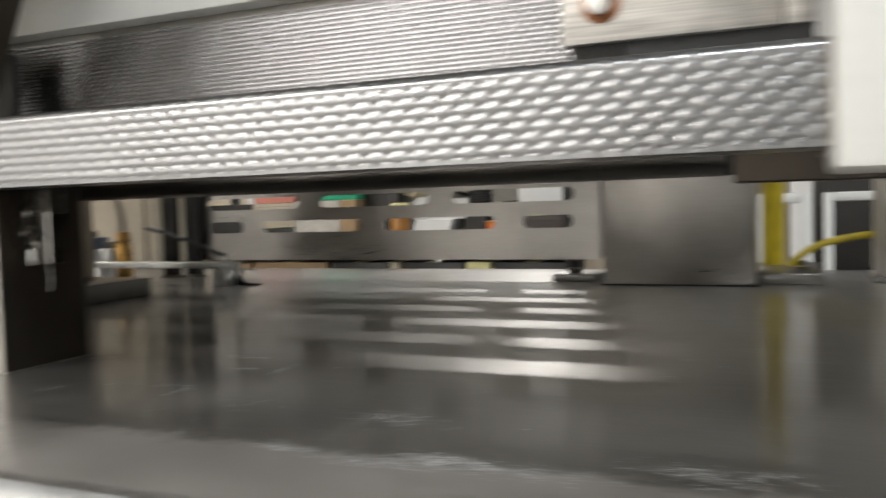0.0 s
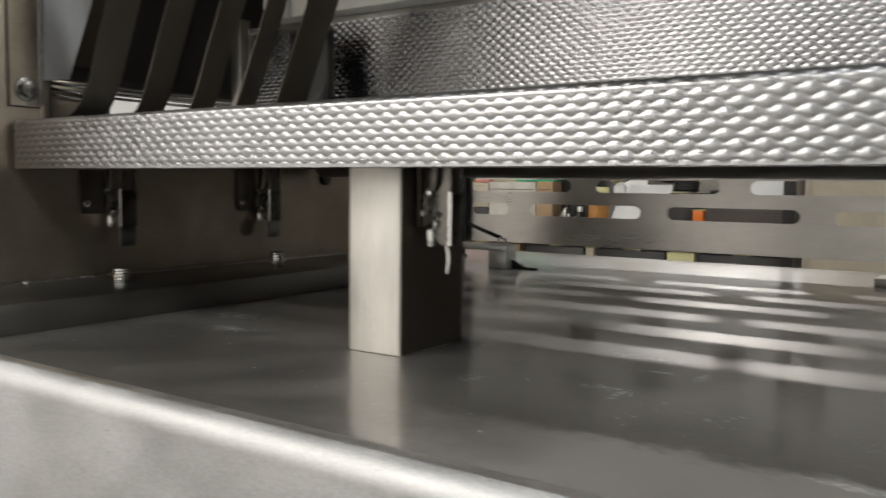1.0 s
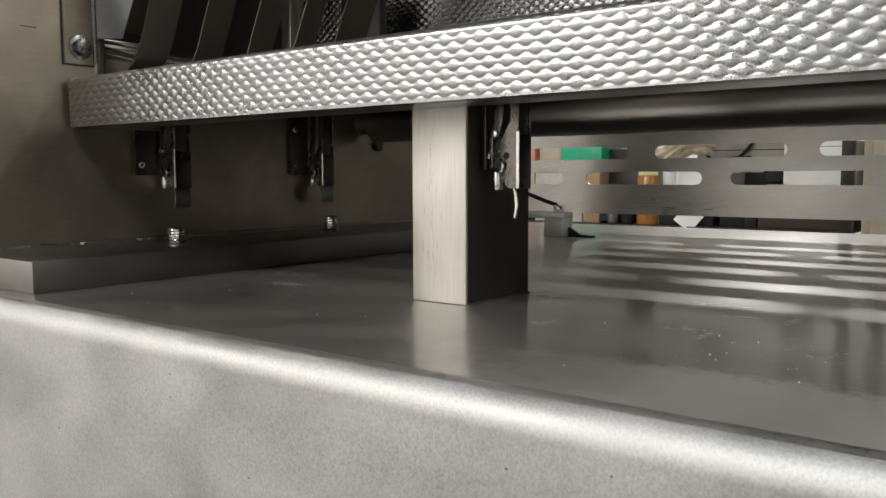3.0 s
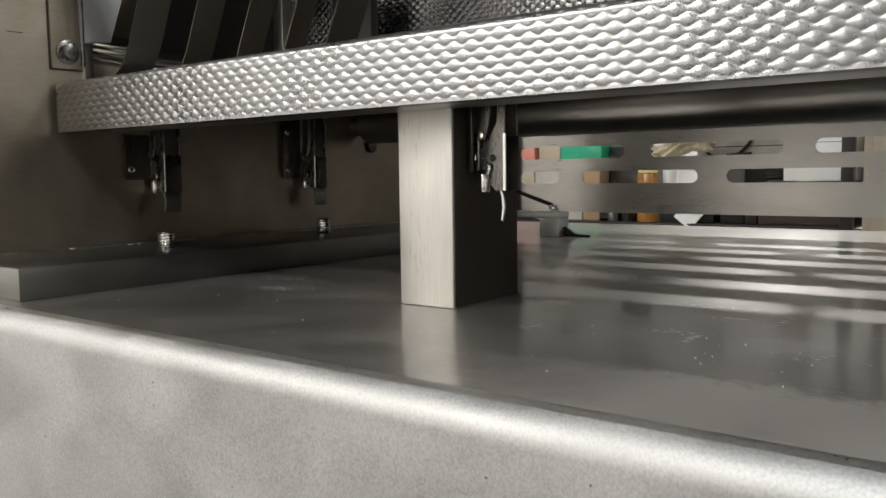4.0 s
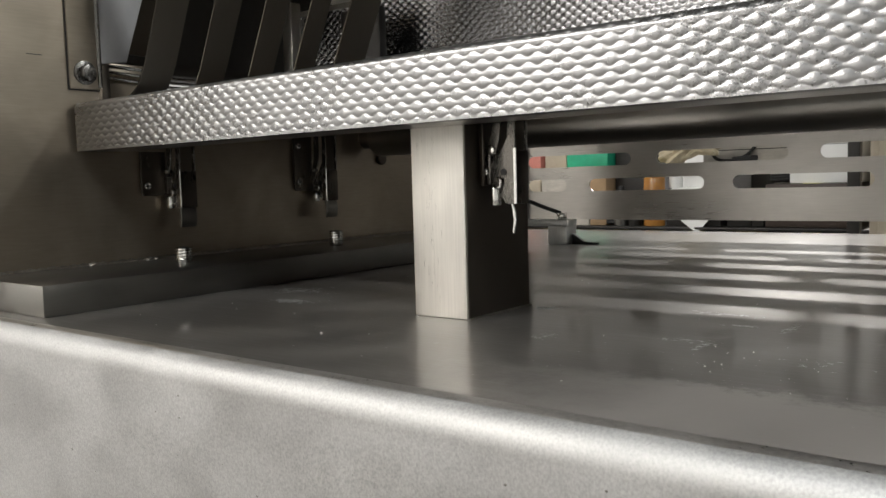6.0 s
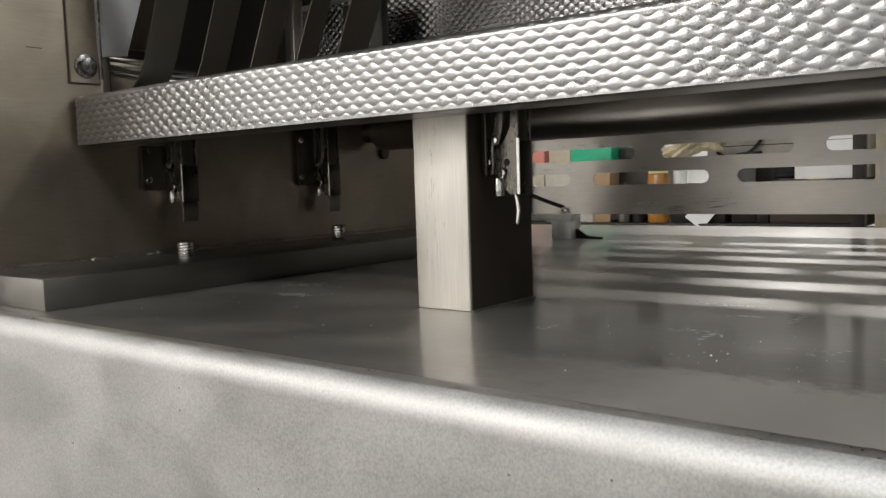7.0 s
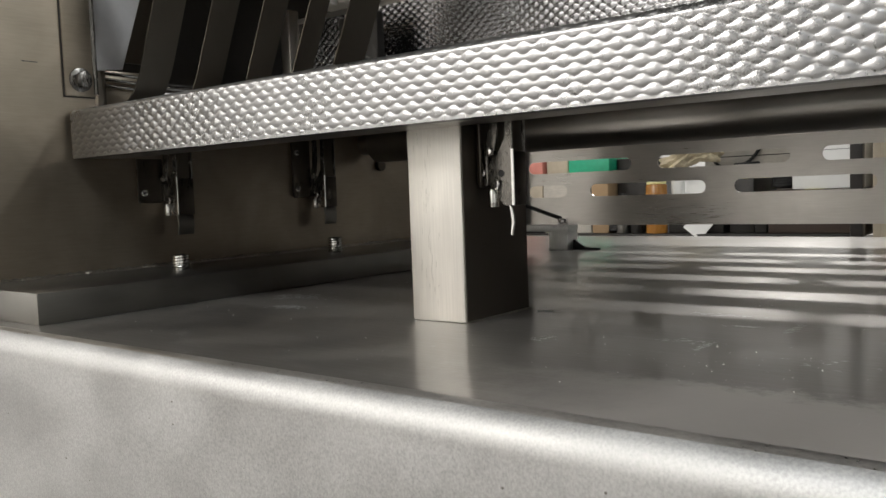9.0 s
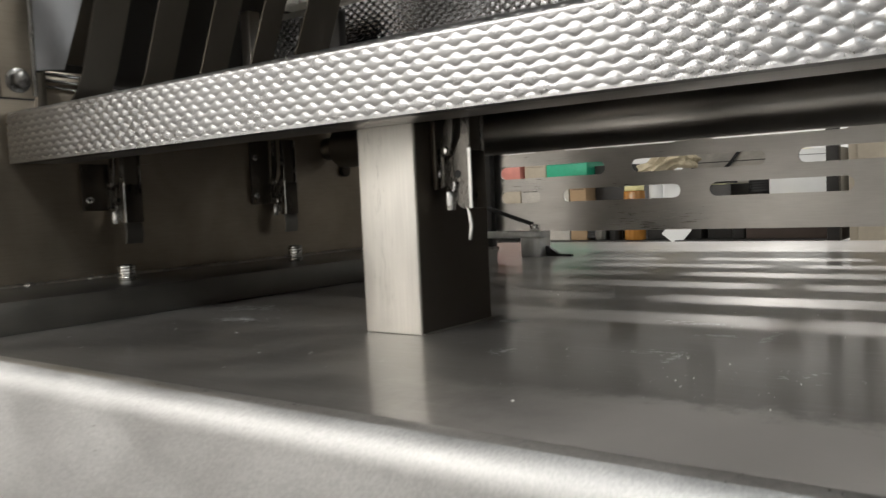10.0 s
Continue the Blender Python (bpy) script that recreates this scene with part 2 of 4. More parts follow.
def grid_mesh(name, P, mat, parent=None, label=""):
    """A smooth sheet from an array of points, rows by columns."""
    h, w = P.shape[:2]
    idx = np.arange(h * w).reshape(h, w)
    q = np.stack([idx[:-1, :-1], idx[:-1, 1:], idx[1:, 1:], idx[1:, :-1]], -1).reshape(-1, 4)
    me = bpy.data.meshes.new(name)
    me.vertices.add(h * w)
    me.vertices.foreach_set("co", P.reshape(-1).astype(np.float32))
    me.loops.add(q.size)
    me.loops.foreach_set("vertex_index", q.reshape(-1).astype(np.int32))
    me.polygons.add(len(q))
    me.polygons.foreach_set("loop_start", np.arange(0, q.size, 4, dtype=np.int32))
    me.update(calc_edges=True)
    me.polygons.foreach_set("use_smooth", np.ones(len(q), dtype=bool))
    me.materials.append(mat)
    ob = new(name, me)
    if parent is not None:
        ob.parent = parent
    if label:
        ob["label"] = label
    return ob


PITCH, ROW = 0.0108, 0.0087


def dimples(u, w, high):
    """The relief of the rolled sheet: rows of beads, staggered from row to row."""
    half = ROW / 2
    out = None
    k0 = np.round(w / half)
    for dk in (-1, 0, 1):
        k = k0 + dk
        wave = np.cos(2 * np.pi * u / PITCH + np.pi * k)
        wide = 1.0 + 0.46 * wave
        d = (w - k * half) / (0.5 * half * wide)
        h = high * wide ** 1.15 * (1.0 - np.abs(d) ** 2.2)
        out = h if out is None else np.maximum(out, h)
    return np.maximum(out, 0.0) - 0.5 * high


# ---- the machine: table ----
YF, RF = -0.1356, 0.014
TX0, TX1, TY1 = -0.62, 0.95, 0.775
prof = [(TY1, -0.03), (TY1, -0.003), (TY1 - 0.003, 0.0)]
n_flat = 24
prof += [(TY1 - 0.003 + (YF - TY1 + 0.003) * k / n_flat, 0.0) for k in range(1, n_flat + 1)]
for k in range(1, 15):
    a = math.pi / 2 * k / 14
    prof.append((YF - RF * math.sin(a), -RF + RF * math.cos(a)))
prof += [(YF - RF, -0.06), (YF - RF, -0.12), (YF - RF, -0.30), (YF - RF, FLOOR + 0.10)]
flat_at, bend_at = 3 + n_flat + 1, 3 + n_flat + 4


def sweep_x(name, pr, x0, x1, nx, mat, parent=None, label=""):
    xs = np.linspace(x0, x1, nx)
    P = np.empty((len(pr), nx, 3))
    for i, (y, z) in enumerate(pr):
        P[i, :, 0], P[i, :, 1], P[i, :, 2] = xs, y, z
    return grid_mesh(name, P[::-1], mat, parent, label)


table = thing("machine_table", "brushed stainless steel machine table with a rounded front edge", "table")
sweep_x("top_sheet", prof[:flat_at], TX0, TX1, 60, M_TABLE, table, "dark brushed stainless top, streaked and spotted")
sweep_x("front_bend", prof[flat_at - 1:bend_at], TX0, TX1, 60, M_BEND, table, "smooth dark shoulder of the rolled edge")
sweep_x("front_apron", prof[bend_at - 1:], TX0, TX1, 60, M_FRONT, table, "satin stainless front with rolled edge")
part("end_panel", box(TX0 - 0.002, TX0, YF - RF + 0.002, TY1, FLOOR + 0.1, -0.004), M_FRONT, table)
part("end_panel", box(TX1, TX1 + 0.002, YF - RF + 0.002, TY1, FLOOR + 0.1, -0.004), M_FRONT, table)
part("back_panel", box(TX0, TX1, TY1 - 0.004, TY1 - 0.002, FLOOR + 0.1, -0.03), M_FRONT, table)
for fx in (TX0 + 0.06, TX1 - 0.06):
    for fy in (YF + 0.06, TY1 - 0.06):
        part("leg", rod((fx, fy, FLOOR), (fx, fy, FLOOR + 0.11), 0.03), M_RAIL, table)

# ---- side wall of the machine, with its opening ----
XW = -0.356
WT = 0.003
wall_out = [(-0.15, 0.0), (0.42, 0.0), (0.42, 0.152), (-0.017, 0.152), (-0.017, 0.62), (-0.15, 0.62)]
side = structure("wall_west", extrude_outline(wall_out, XW - WT, XW, "x", bevel=0.0006), M_WALL, "brownish brushed stainless side wall of the machine", "wall")
part("ledge", box(-0.50, XW - WT, -0.017, 0.42, 0.147, 0.150, 0.0005), M_WALL, side)
part("scratch_mark", box(XW + 0.0001, XW + 0.0004, -0.074, -0.062, 0.1870, 0.1876), M_BLACK, side)

rail = thing("mounting_rail", "thick flat stainless mounting rail on the table", "rail")
XR, YR = -0.249, -0.126
part("bar", box(XW, XR, YR, 0.40, 0.0, 0.021, 0.0008, 2), M_RAIL, rail)
wb = bmesh.new()
for k in range(60):
    yy = YR + 0.01 + k * 0.0085
    s = 0.0022 + 0.0012 * random.random()
    bmesh.ops.create_icosphere(wb, subdivisions=1, radius=1.0, matrix=Matrix.LocRotScale((XW + 0.001, yy, 0.0215), None, (s, 0.0065, s * 0.8)))
part("weld_seam", wb, M_WELD, rail, "rough weld bead")


def threaded_stud(x, y, z, height):
    t = thing("threaded_stud", "bright threaded steel stud standing out of the rail", "screw", "studs in the rail", (x, y, z))
    bm = bmesh.new()
    turns, r, pitch = height / 0.0024, 0.0076, 0.0024
    n = int(turns * 20)
    a = []
    for i in range(n + 1):
        ang = 2 * math.pi * i / 20
        zz = min(height - 0.0012, pitch * i / 20)
        a.append([bm.verts.new((rr * math.cos(ang), rr * math.sin(ang), zz + dz)) for rr, dz in ((r * 0.86, 0.0), (r, 0.0007), (r * 0.86, 0.0013))])
    for p, q in zip(a, a[1:]):
        bm.faces.new((p[0], q[0], q[1], p[1]))
        bm.faces.new((p[1], q[1], q[2], p[2]))
    rod((0, 0, 0), (0, 0, height), r * 0.88, 24, bm, bevel=0.0008)
    part("thread", bm, M_CHROME, t)
    part("socket", rod((0, 0, height - 0.0001), (0, 0, height + 0.0002), 0.0035, 6), M_BLACK, t)
    return t


threaded_stud(-0.303, 0.019, 0.021, 0.0125)
threaded_stud(-0.303, 0.195, 0.021, 0.0150)

# vertical bracket and bolt at the edge of the opening
br = thing("corner_bracket", "flat stainless corner bracket bolted to the side wall", "bracket")
part("strap", box(XW, XW + 0.003, -0.042, -0.0165, 0.163, 0.50, 0.0008), M_WALL, br)
# Shadow line round the strap, put in as a slightly larger dark sheet.
part("gasket", box(XW, XW + 0.0016, -0.0427, -0.0163, 0.1622, 0.50), M_DARK, br, "dark underlay standing for the shadow line round the strap")
part("folded_edge", rod((XW + 0.0022, -0.0165, 0.165), (XW + 0.0022, -0.0165, 0.50), 0.0022, 12), M_LATCH, br, "bright folded edge")
bolt = thing("hex_bolt", "stainless hex bolt with a washer on the bracket", "bolt", "", (XW + 0.003, -0.0295, 0.1760))
part("washer", rod((0, 0, 0), (0.0016, 0, 0), 0.0095, 28, bevel=0.0004), M_LATCH, bolt)
part("head", rod((0.0016, 0, 0), (0.0072, 0, 0), 0.0068, 6, bevel=0.0008), M_LATCH, bolt)

gp = thing("guide_plate", "pale grey tapered plate beside the opening", "plate")
part("plate", extrude_outline([(-0.0140, 0.1850), (0.0095, 0.1880), (0.0300, 0.2510), (0.0800, 0.4200), (-0.0140, 0.42)], XW - 0.002, XW + 0.001, "x", bevel=0.0006), M_GREYPLATE, gp)
part("stay", box(XW - 0.001, XW + 0.001, -0.017, -0.0138, 0.187, 0.42), M_LATCH, gp)


# ---- upright post under the crossbar ----
post = thing("support_post", "square brushed stainless post standing on the table", "post")
part("tube", box(-0.04, 0.0, 0.0, 0.0676, 0.0, 0.1495, 0.0012, 2), M_POST, post, "brushed tube with fine vertical scratches")
# Thin plate over the tube's side; its shade is put into the colour.
part("side_face", box(0.0, 0.0006, 0.0008, 0.0670, 0.0, 0.1490, 0.0002, 1), M_SIDE, post, "dark brown face standing for the post's shaded side")
wbm = bmesh.new()
for k in range(26):
    bmesh.ops.create_icosphere(wbm, subdivisions=1, radius=1.0, matrix=Matrix.LocRotScale((0.0009, 0.002 + k * 0.0026, 0.0004), None, (0.0012, 0.002, 0.0009)))
part("weld_seam", wbm, M_WELD, post)
sb = bmesh.new()
for k in range(34):
    sx, z1 = min(-0.002, max(-0.038, random.gauss(-0.0245, 0.005))), random.uniform(0.012, 0.112)
    w = random.uniform(0.00002, 0.00005)
    box(sx, sx + w, -0.00008, 0.0001, z1 - random.uniform(0.0015, 0.008), z1, bm=sb)
part("scratches", sb, M_LATCH, post, "fine dark vertical scratches")


# ---- toggle latches ----
def toggle_latch(place, base_y, base_w, lever_w, tongue_w, tongue_mat):
    """Lever at y 0; the base plate begins at base_y."""
    t = thing("toggle_latch", "stainless over-centre toggle latch, lever hanging closed", "latch", "toggle latches")
    # base plate on the face, with folded edges
    b0, b1, bc = base_y, base_y + base_w, base_y + 0.0055
    out = [(b0, 0.0805), (b0 + 0.0015, 0.078), (b1 - 0.002, 0.078), (b1, 0.0805), (b1, 0.140), (b0, 0.140)]
    base = part("base_plate", extrude_outline(out, 0.0, 0.0022, "x", bevel=0.0005), M_LEVER, t)
    part("edge_flange", box(0.0022, 0.0040, b0 - 0.0012, b0 + 0.0004, 0.080, 0.140, 0.0005), M_LEVER, base)
    for zz in (0.0868, 0.1235):
        part("rivet", rod((0.0022, bc, zz), (0.0040, bc, zz), 0.0036, 20, r2=0.0028, bevel=0.0004), M_CHROME, base)
        part("rivet_hole", rod((0.0039, bc, zz), (0.0043, bc, zz), 0.0013, 12), M_BLACK, base)
    # lever: a folded channel with two cheeks and an outer face
    cheek = [(0.0050, 0.0790), (0.0085, 0.0745), (0.0125, 0.0700), (0.0150, 0.0672), (0.0215, 0.0672), (0.0215, 0.140), (0.0170, 0.140), (0.0165, 0.106), (0.0120, 0.0985), (0.0050, 0.0930)]
    part("cheek", extrude_outline(cheek, 0.0, 0.0012, "y", bevel=0.0003), M_LATCH, t, "bright folded cheek")
    part("cheek", extrude_outline(cheek, lever_w - 0.0012, lever_w, "y", bevel=0.0003), M_LATCH, t)
    face = part("lever_face", box(0.0203, 0.0218, 0.0, lever_w, 0.0672, 0.0985, 0.0006), M_LEVER, t, "plain lever face")
    # Highlight along the lever's edge, put in as a thin chrome strip.
    part("bright_edge", box(0.0204, 0.0224, -0.0008, 0.0004, 0.0672, 0.1000, 0.0003, 1), M_CHROME, face, "chrome strip standing for the lever's lit edge")
    part("upper_face", box(0.0200, 0.0214, 0.0015, lever_w - 0.0035, 0.0985, 0.140, 0.0004), M_STRIP, face)
    part("tongue", extrude_outline([(0.0190, 0.0680), (0.0205, 0.0640), (0.0212, 0.0580), (0.0196, 0.0500), (0.0184, 0.0502), (0.0199, 0.0580), (0.0192, 0.0640), (0.0176, 0.0680)], 0.0001, tongue_w, "y", bevel=0.0003), tongue_mat, face, "curved finger tongue")
    part("hole", rod((0.0135, -0.0004, 0.0860), (0.0135, 0.0001, 0.0860), 0.0020, 16), M_BLACK, t, "dark round hole")
    # link arm and pivot
    arm = [(0.0040, 0.0985), (0.0060, 0.0955), (0.0095, 0.0965), (0.0125, 0.1040), (0.0138, 0.1150), (0.0140, 0.140), (0.0080, 0.140), (0.0075, 0.110)]
    link_arm = part("link_arm", extrude_outline(arm, -0.0030, -0.0014, "y", bevel=0.0004), M_LATCH, t, "curved link arm")
    part("pivot_pin", rod((0.0072, -0.0042, 0.0990), (0.0072, 0.0012, 0.0990), 0.0024, 16, bevel=0.0004), M_CHROME, link_arm)
    # hook with its rolled catch
    hook = part("catch", rod((0.0085, -0.0015, 0.0665), (0.0085, -0.0015, 0.0770), 0.0030, 16, bevel=0.0006), M_CHROME, t, "rolled bright catch")
    part("hook_wire", pipe([(0.0085, -0.0015, 0.075), (0.0115, -0.0015, 0.0785), (0.0118, -0.0015, 0.0815), (0.0096, -0.0015, 0.0825)], 0.0010, 8, 5), M_CHROME, hook)
    part("bracket_fold", box(0.0, 0.0060, -0.0030, 0.0010, 0.0790, 0.1000, 0.0005), M_LATCH, base)
    t.matrix_world = place
    return t


toggle_latch(pose(0.0007, 0.0200, 0.0), -0.0060, 0.0200, 0.0140, 0.0020, M_CHROME)
latch = toggle_latch(pose(XW + 0.0001, 0.0410, -0.002), -0.0250, 0.0245, 0.0165, 0.0160, M_RAIL)
copy_thing(latch, pose(XW + 0.0001, 0.2150, -0.002))

# ---- crossbar of dimpled sheet ----
BX0, BX1, YB, ZB0, ZB1, RB = -0.350, 0.462, -0.0414, 0.1132, 0.1513, 0.0045
bar = thing("crossbar", "long crossbar clad in dimpled stainless sheet", "beam")
step = 0.0008
nu = int((BX1 - BX0) / step) + 1
us = np.linspace(BX0, BX1, nu)
s_front = ZB1 - RB - ZB0
s_arc = RB * math.pi / 2
s_top = 0.118
ws = np.concatenate([np.arange(0, s_front + s_arc, 0.0004), np.linspace(s_front + s_arc, s_front + s_arc + s_top, 50)])
P = np.empty((len(ws), nu, 3))
N = np.empty((len(ws), 3))
for i, w in enumerate(ws):
    if w < s_front:
        c, nrm = (YB, ZB0 + w), (-1.0, 0.0)
    elif w < s_front + s_arc:
        a = (w - s_front) / RB
        c, nrm = (YB + RB - RB * math.cos(a), ZB1 - RB + RB * math.sin(a)), (-math.cos(a), math.sin(a))
    else:
        c, nrm = (YB + RB + w - s_front - s_arc, ZB1), (0.0, 1.0)
    N[i] = (0, *nrm)
    P[i, :, 0], P[i, :, 1], P[i, :, 2] = us, *c
amp = np.where(ws < 0.002, 0.3, np.where((ws > s_front - 0.001) & (ws < s_front + s_arc + 0.001), 0.55, 1.0))[:, None]
D = dimples(us[None, :], ws[:, None] + 0.0007 * np.sin(us[None, :] * 9), 0.00042) * amp
P += D[:, :, None] * N[:, None, :]
grid_mesh("dimpled_cover", P, M_DIMPLE, bar, "rolled dimple-pattern stainless cover")
# Shade behind the bar's front edge, put in as a dark strip.
part("front_lip", box(BX0, BX1, YB + 0.0008, -0.0310, ZB0 + 0.0001, ZB0 + 0.0016), M_DARK, bar, "dark strip standing for the shaded gap behind the front edge")
for fx0, fx1, fy1 in ((BX0, -0.0405, 0.0), (0.0005, BX1, 0.0), (-0.0405, 0.0005, -0.0005)):
    part("bottom_flange", box(fx0, fx1, -0.0308, fy1, ZB0 + 0.0004, ZB0 + 0.0024, 0.0005), M_ROLLER, bar)
part("end_cap", box(BX0 - 0.0012, BX0, YB + 0.0006, 0.076, ZB0 + 0.0005, ZB1 - 0.0010), M_WALL, bar)
part("end_cap", box(BX1, BX1 + 0.0012, YB + 0.0006, 0.076, ZB0 + 0.0005, ZB1 - 0.0010), M_WALL, bar)
part("end_bracket", box(XW, BX0 - 0.0012, -0.02, 0.06, 0.118, 0.146, 0.0006), M_WALL, bar)

# ---- dimpled plate behind, above the roller ----
YU = 0.315
up = thing("dimpled_plate", "upright dimpled stainless plate behind the crossbar", "panel")
us2 = np.arange(-0.47, 0.44, 0.0010)
ws2 = np.arange(0.165, 0.2835, 0.0005)
P2 = np.empty((len(ws2), len(us2), 3))
P2[:, :, 0], P2[:, :, 2] = us2[None, :], ws2[:, None]
P2[:, :, 1] = YU - dimples(us2[None, :], ws2[:, None], 0.00044)
grid_mesh("dimpled_sheet", P2, M_PLATE, up)
part("backing", box(-0.475, 0.445, YU + 0.002, YU + 0.010, 0.165, 0.29), M_ROLLER, up)
part("edge_strip", box(-0.490, -0.474, YU - 0.012, YU + 0.004, 0.15, 0.30, 0.001), M_PANEL, up, "plain end strip")
ws_ = thing("wear_strip", "white plastic wear strip above the dimpled plate", "strip")
part("strip", box(-0.42, 0.44, YU - 0.022, YU + 0.012, 0.290, 0.335, 0.003), M_WHITE, ws_)
part("clip", box(-0.412, -0.380, YU - 0.034, YU - 0.022, 0.288, 0.312, 0.002), M_PAPER, ws_)

roller = thing("cross_roller", "dark steel roller lying across behind the post", "roller")
RR, RZ = 0.021, 0.1323
part("tube", rod((-0.336, 0.300, RZ), (0.404, 0.300, RZ), RR, 64, bevel=0.002), M_ROLLER, roller)
part("axle", rod((XW, 0.300, RZ), (-0.336, 0.300, RZ), 0.012, 24), M_RAIL, roller)
part("axle", rod((0.404, 0.300, RZ), (0.44, 0.300, RZ), 0.012, 24), M_RAIL, roller)
part("end_nut", rod((XW, 0.322, 0.109), (XW + 0.005, 0.322, 0.109), 0.0065, 20, bevel=0.001), M_SIDE, roller)
hanger = thing("bearing_bracket", "dark steel bearing bracket holding the roller", "bracket")
part("block", box(0.409, 0.60, 0.282, 0.325, 0.1055, 0.19, 0.002), M_SIDE, hanger)
part("cheek", box(0.404, 0.409, 0.285, 0.322, 0.112, 0.185, 0.001), M_DARK, hanger)

# ---- curved strips in the opening ----
def finger(y0, y1, ztop):
    """A bent flat strip: a foot curling out of the ledge, then a long leaning blade."""
    t = thing("curved_strip", "dark bent stainless guide strip curving up in the opening", "strip", "guide strips")
    line = []
    for i in range(34):
        u = i / 33
        z = 0.1505 + (ztop - 0.1505) * u ** 1.5
        curl = max(0.0, (0.172 - z) / 0.0215)
        line.append((-0.333 + 0.46 * (z - 0.17) - 0.022 * curl ** 2.0, z))
    bm = bmesh.new()
    rows = []
    for i, (x, z) in enumerate(line):
        xa, za = line[max(i - 1, 0)]
        xb, zb = line[min(i + 1, 33)]
        d = math.hypot(xb - xa, zb - za)
        nx, nz = (zb - za) / d * 0.0012, -(xb - xa) / d * 0.0012
        flare = 0.004 * max(0.0, (0.185 - z) / 0.035)
        rows.append([bm.verts.new(p) for p in ((x, y0 - flare, z), (x, y1 - flare, z), (x - nx, y1 - flare, z - nz), (x - nx, y0 - flare, z - nz))])
    for p, q in zip(rows, rows[1:]):
        for k in range(4):
            bm.faces.new((p[k], p[(k + 1) % 4], q[(k + 1) % 4], q[k]))
    bm.faces.new(rows[0])
    bm.faces.new(list(reversed(rows[-1])))
    bmesh.ops.bevel(bm, geom=[e for e in bm.edges if abs(e.verts[0].co.y - e.verts[1].co.y) < 0.001 and abs(e.verts[0].co.z - e.verts[1].co.z) > 0.0003], offset=0.0003, segments=1, affect="EDGES")
    part("strip", bm, M_STRIP, t)
    return t


for y0, y1 in ((0.008, 0.037), (0.062, 0.089), (0.115, 0.142), (0.167, 0.191), (0.217, 0.258)):
    finger(y0, y1, 0.43)

stop = thing("dark_stop_plate", "dark upright stop plate behind the last guide strip", "plate")
part("plate", box(-0.362, -0.305, 0.272, 0.284, 0.1505, 0.268, 0.003), M_DARK, stop)
part("foot", box(-0.3625, -0.300, 0.262, 0.290, 0.1500, 0.1545, 0.001), M_DARK, stop)

# ---- outside the opening: dark drive body and rods ----
drive = thing("drive_housing", "dark glossy drive housing outside the side opening", "housing")
part("body", box(-0.64, -0.545, 0.02, 0.60, 0.212, 0.60, 0.012, 4), M_DARK, drive)
part("side_plate", box(-0.545, -0.541, 0.05, 0.17, 0.228, 0.40, 0.001), M_STRIP, drive, "brownish steel side plate")
# Unseen panel and tie, added so the slotted panel mirrors something dark.
part("frame_panel", box(-0.76, -0.75, -0.10, 0.60, FLOOR, 0.115), M_DARK, drive, "unseen dark panel added to darken the guard panel's reflection")
part("cross_tie", box(-0.75, -0.63, 0.46, 0.48, 0.02, 0.05), M_DARK, drive)
part("bracket", box(-0.63, -0.58, 0.44, 0.50, -0.92, 0.213), M_DARK, drive)
# Highlights on the housing's lower edge, put in as thin chrome rods.
for k in range(3):
    part("bright_lip", rod((-0.556 - 0.012 * k, 0.06 + 0.02 * k, 0.2085 - 0.0035 * k), (-0.556 - 0.012 * k, 0.40 - 0.03 * k, 0.2085 - 0.0035 * k), 0.0016, 10), M_CHROME, drive, "chrome rod standing for a highlight on the lower edge")
# Streaks of light beside the wall, put in as thin chrome rods.
rods = thing("guide_rods", "bright rods standing for light streaks beside the side wall", "rod")
for k in range(3):
    part("rod", rod((-0.366 - 0.003 * k, -0.004, 0.1855 - 0.0045 * k), (-0.366 - 0.003 * k, 0.055 - 0.012 * k, 0.1835 - 0.0045 * k), 0.0016, 14), M_CHROME, rods)
part("rod_plate", box(-0.378, -0.374, -0.0165, 0.060, 0.1505, 0.1895, 0.001), M_WALL, rods, "brownish steel plate behind the rods")
part("rod_holder", box(-0.3738, XW - WT, -0.012, -0.004, 0.1505, 0.190, 0.001), M_STRIP, rods)

# ---- right end of the crossbar ----
clamp = thing("clamp_block", "worn steel clamp block on the crossbar with a rusty bolt", "block")
part("body", box(0.346, 0.447, 0.043, 0.075, 0.1720, 0.2150, 0.0015), M_CLAMP, clamp, "scuffed pale steel block")
part("end_block", box(0.4475, 0.460, 0.0445, 0.074, 0.1720, 0.2150, 0.0015), M_CLAMP, clamp)
# Dark gap under the block, put in as a black filler.
part("pad", box(0.376, 0.460, 0.047, 0.074, 0.1523, 0.1720), M_BLACK, clamp, "black filler standing for the dark gap under the block")
for k in range(9):
    part("tooth", box(0.350 + 0.0028 * k, 0.3518 + 0.0028 * k, 0.047, 0.074, 0.1523, 0.1720), M_DARK, clamp)
part("rust_ring", rod((0.366, 0.0424, 0.1905), (0.366, 0.0430, 0.1905), 0.0095, 24), M_RUST, clamp, "ring of rust")
part("bolt_head", rod((0.366, 0.0370, 0.1905), (0.366, 0.0424, 0.1905), 0.0062, 24, bevel=0.0012), M_CHROME, clamp, "domed bright bolt head")
wblock = thing("white_guide_block", "thick white plastic guide block at the crossbar end", "block")
part("block", box(BX1 + 0.0013, 0.520, -0.060, 0.030, 0.1045, 0.300, 0.003), M_WHITE, wblock)

# ---- back of the table: slotted guard panel ----
YP = 0.638


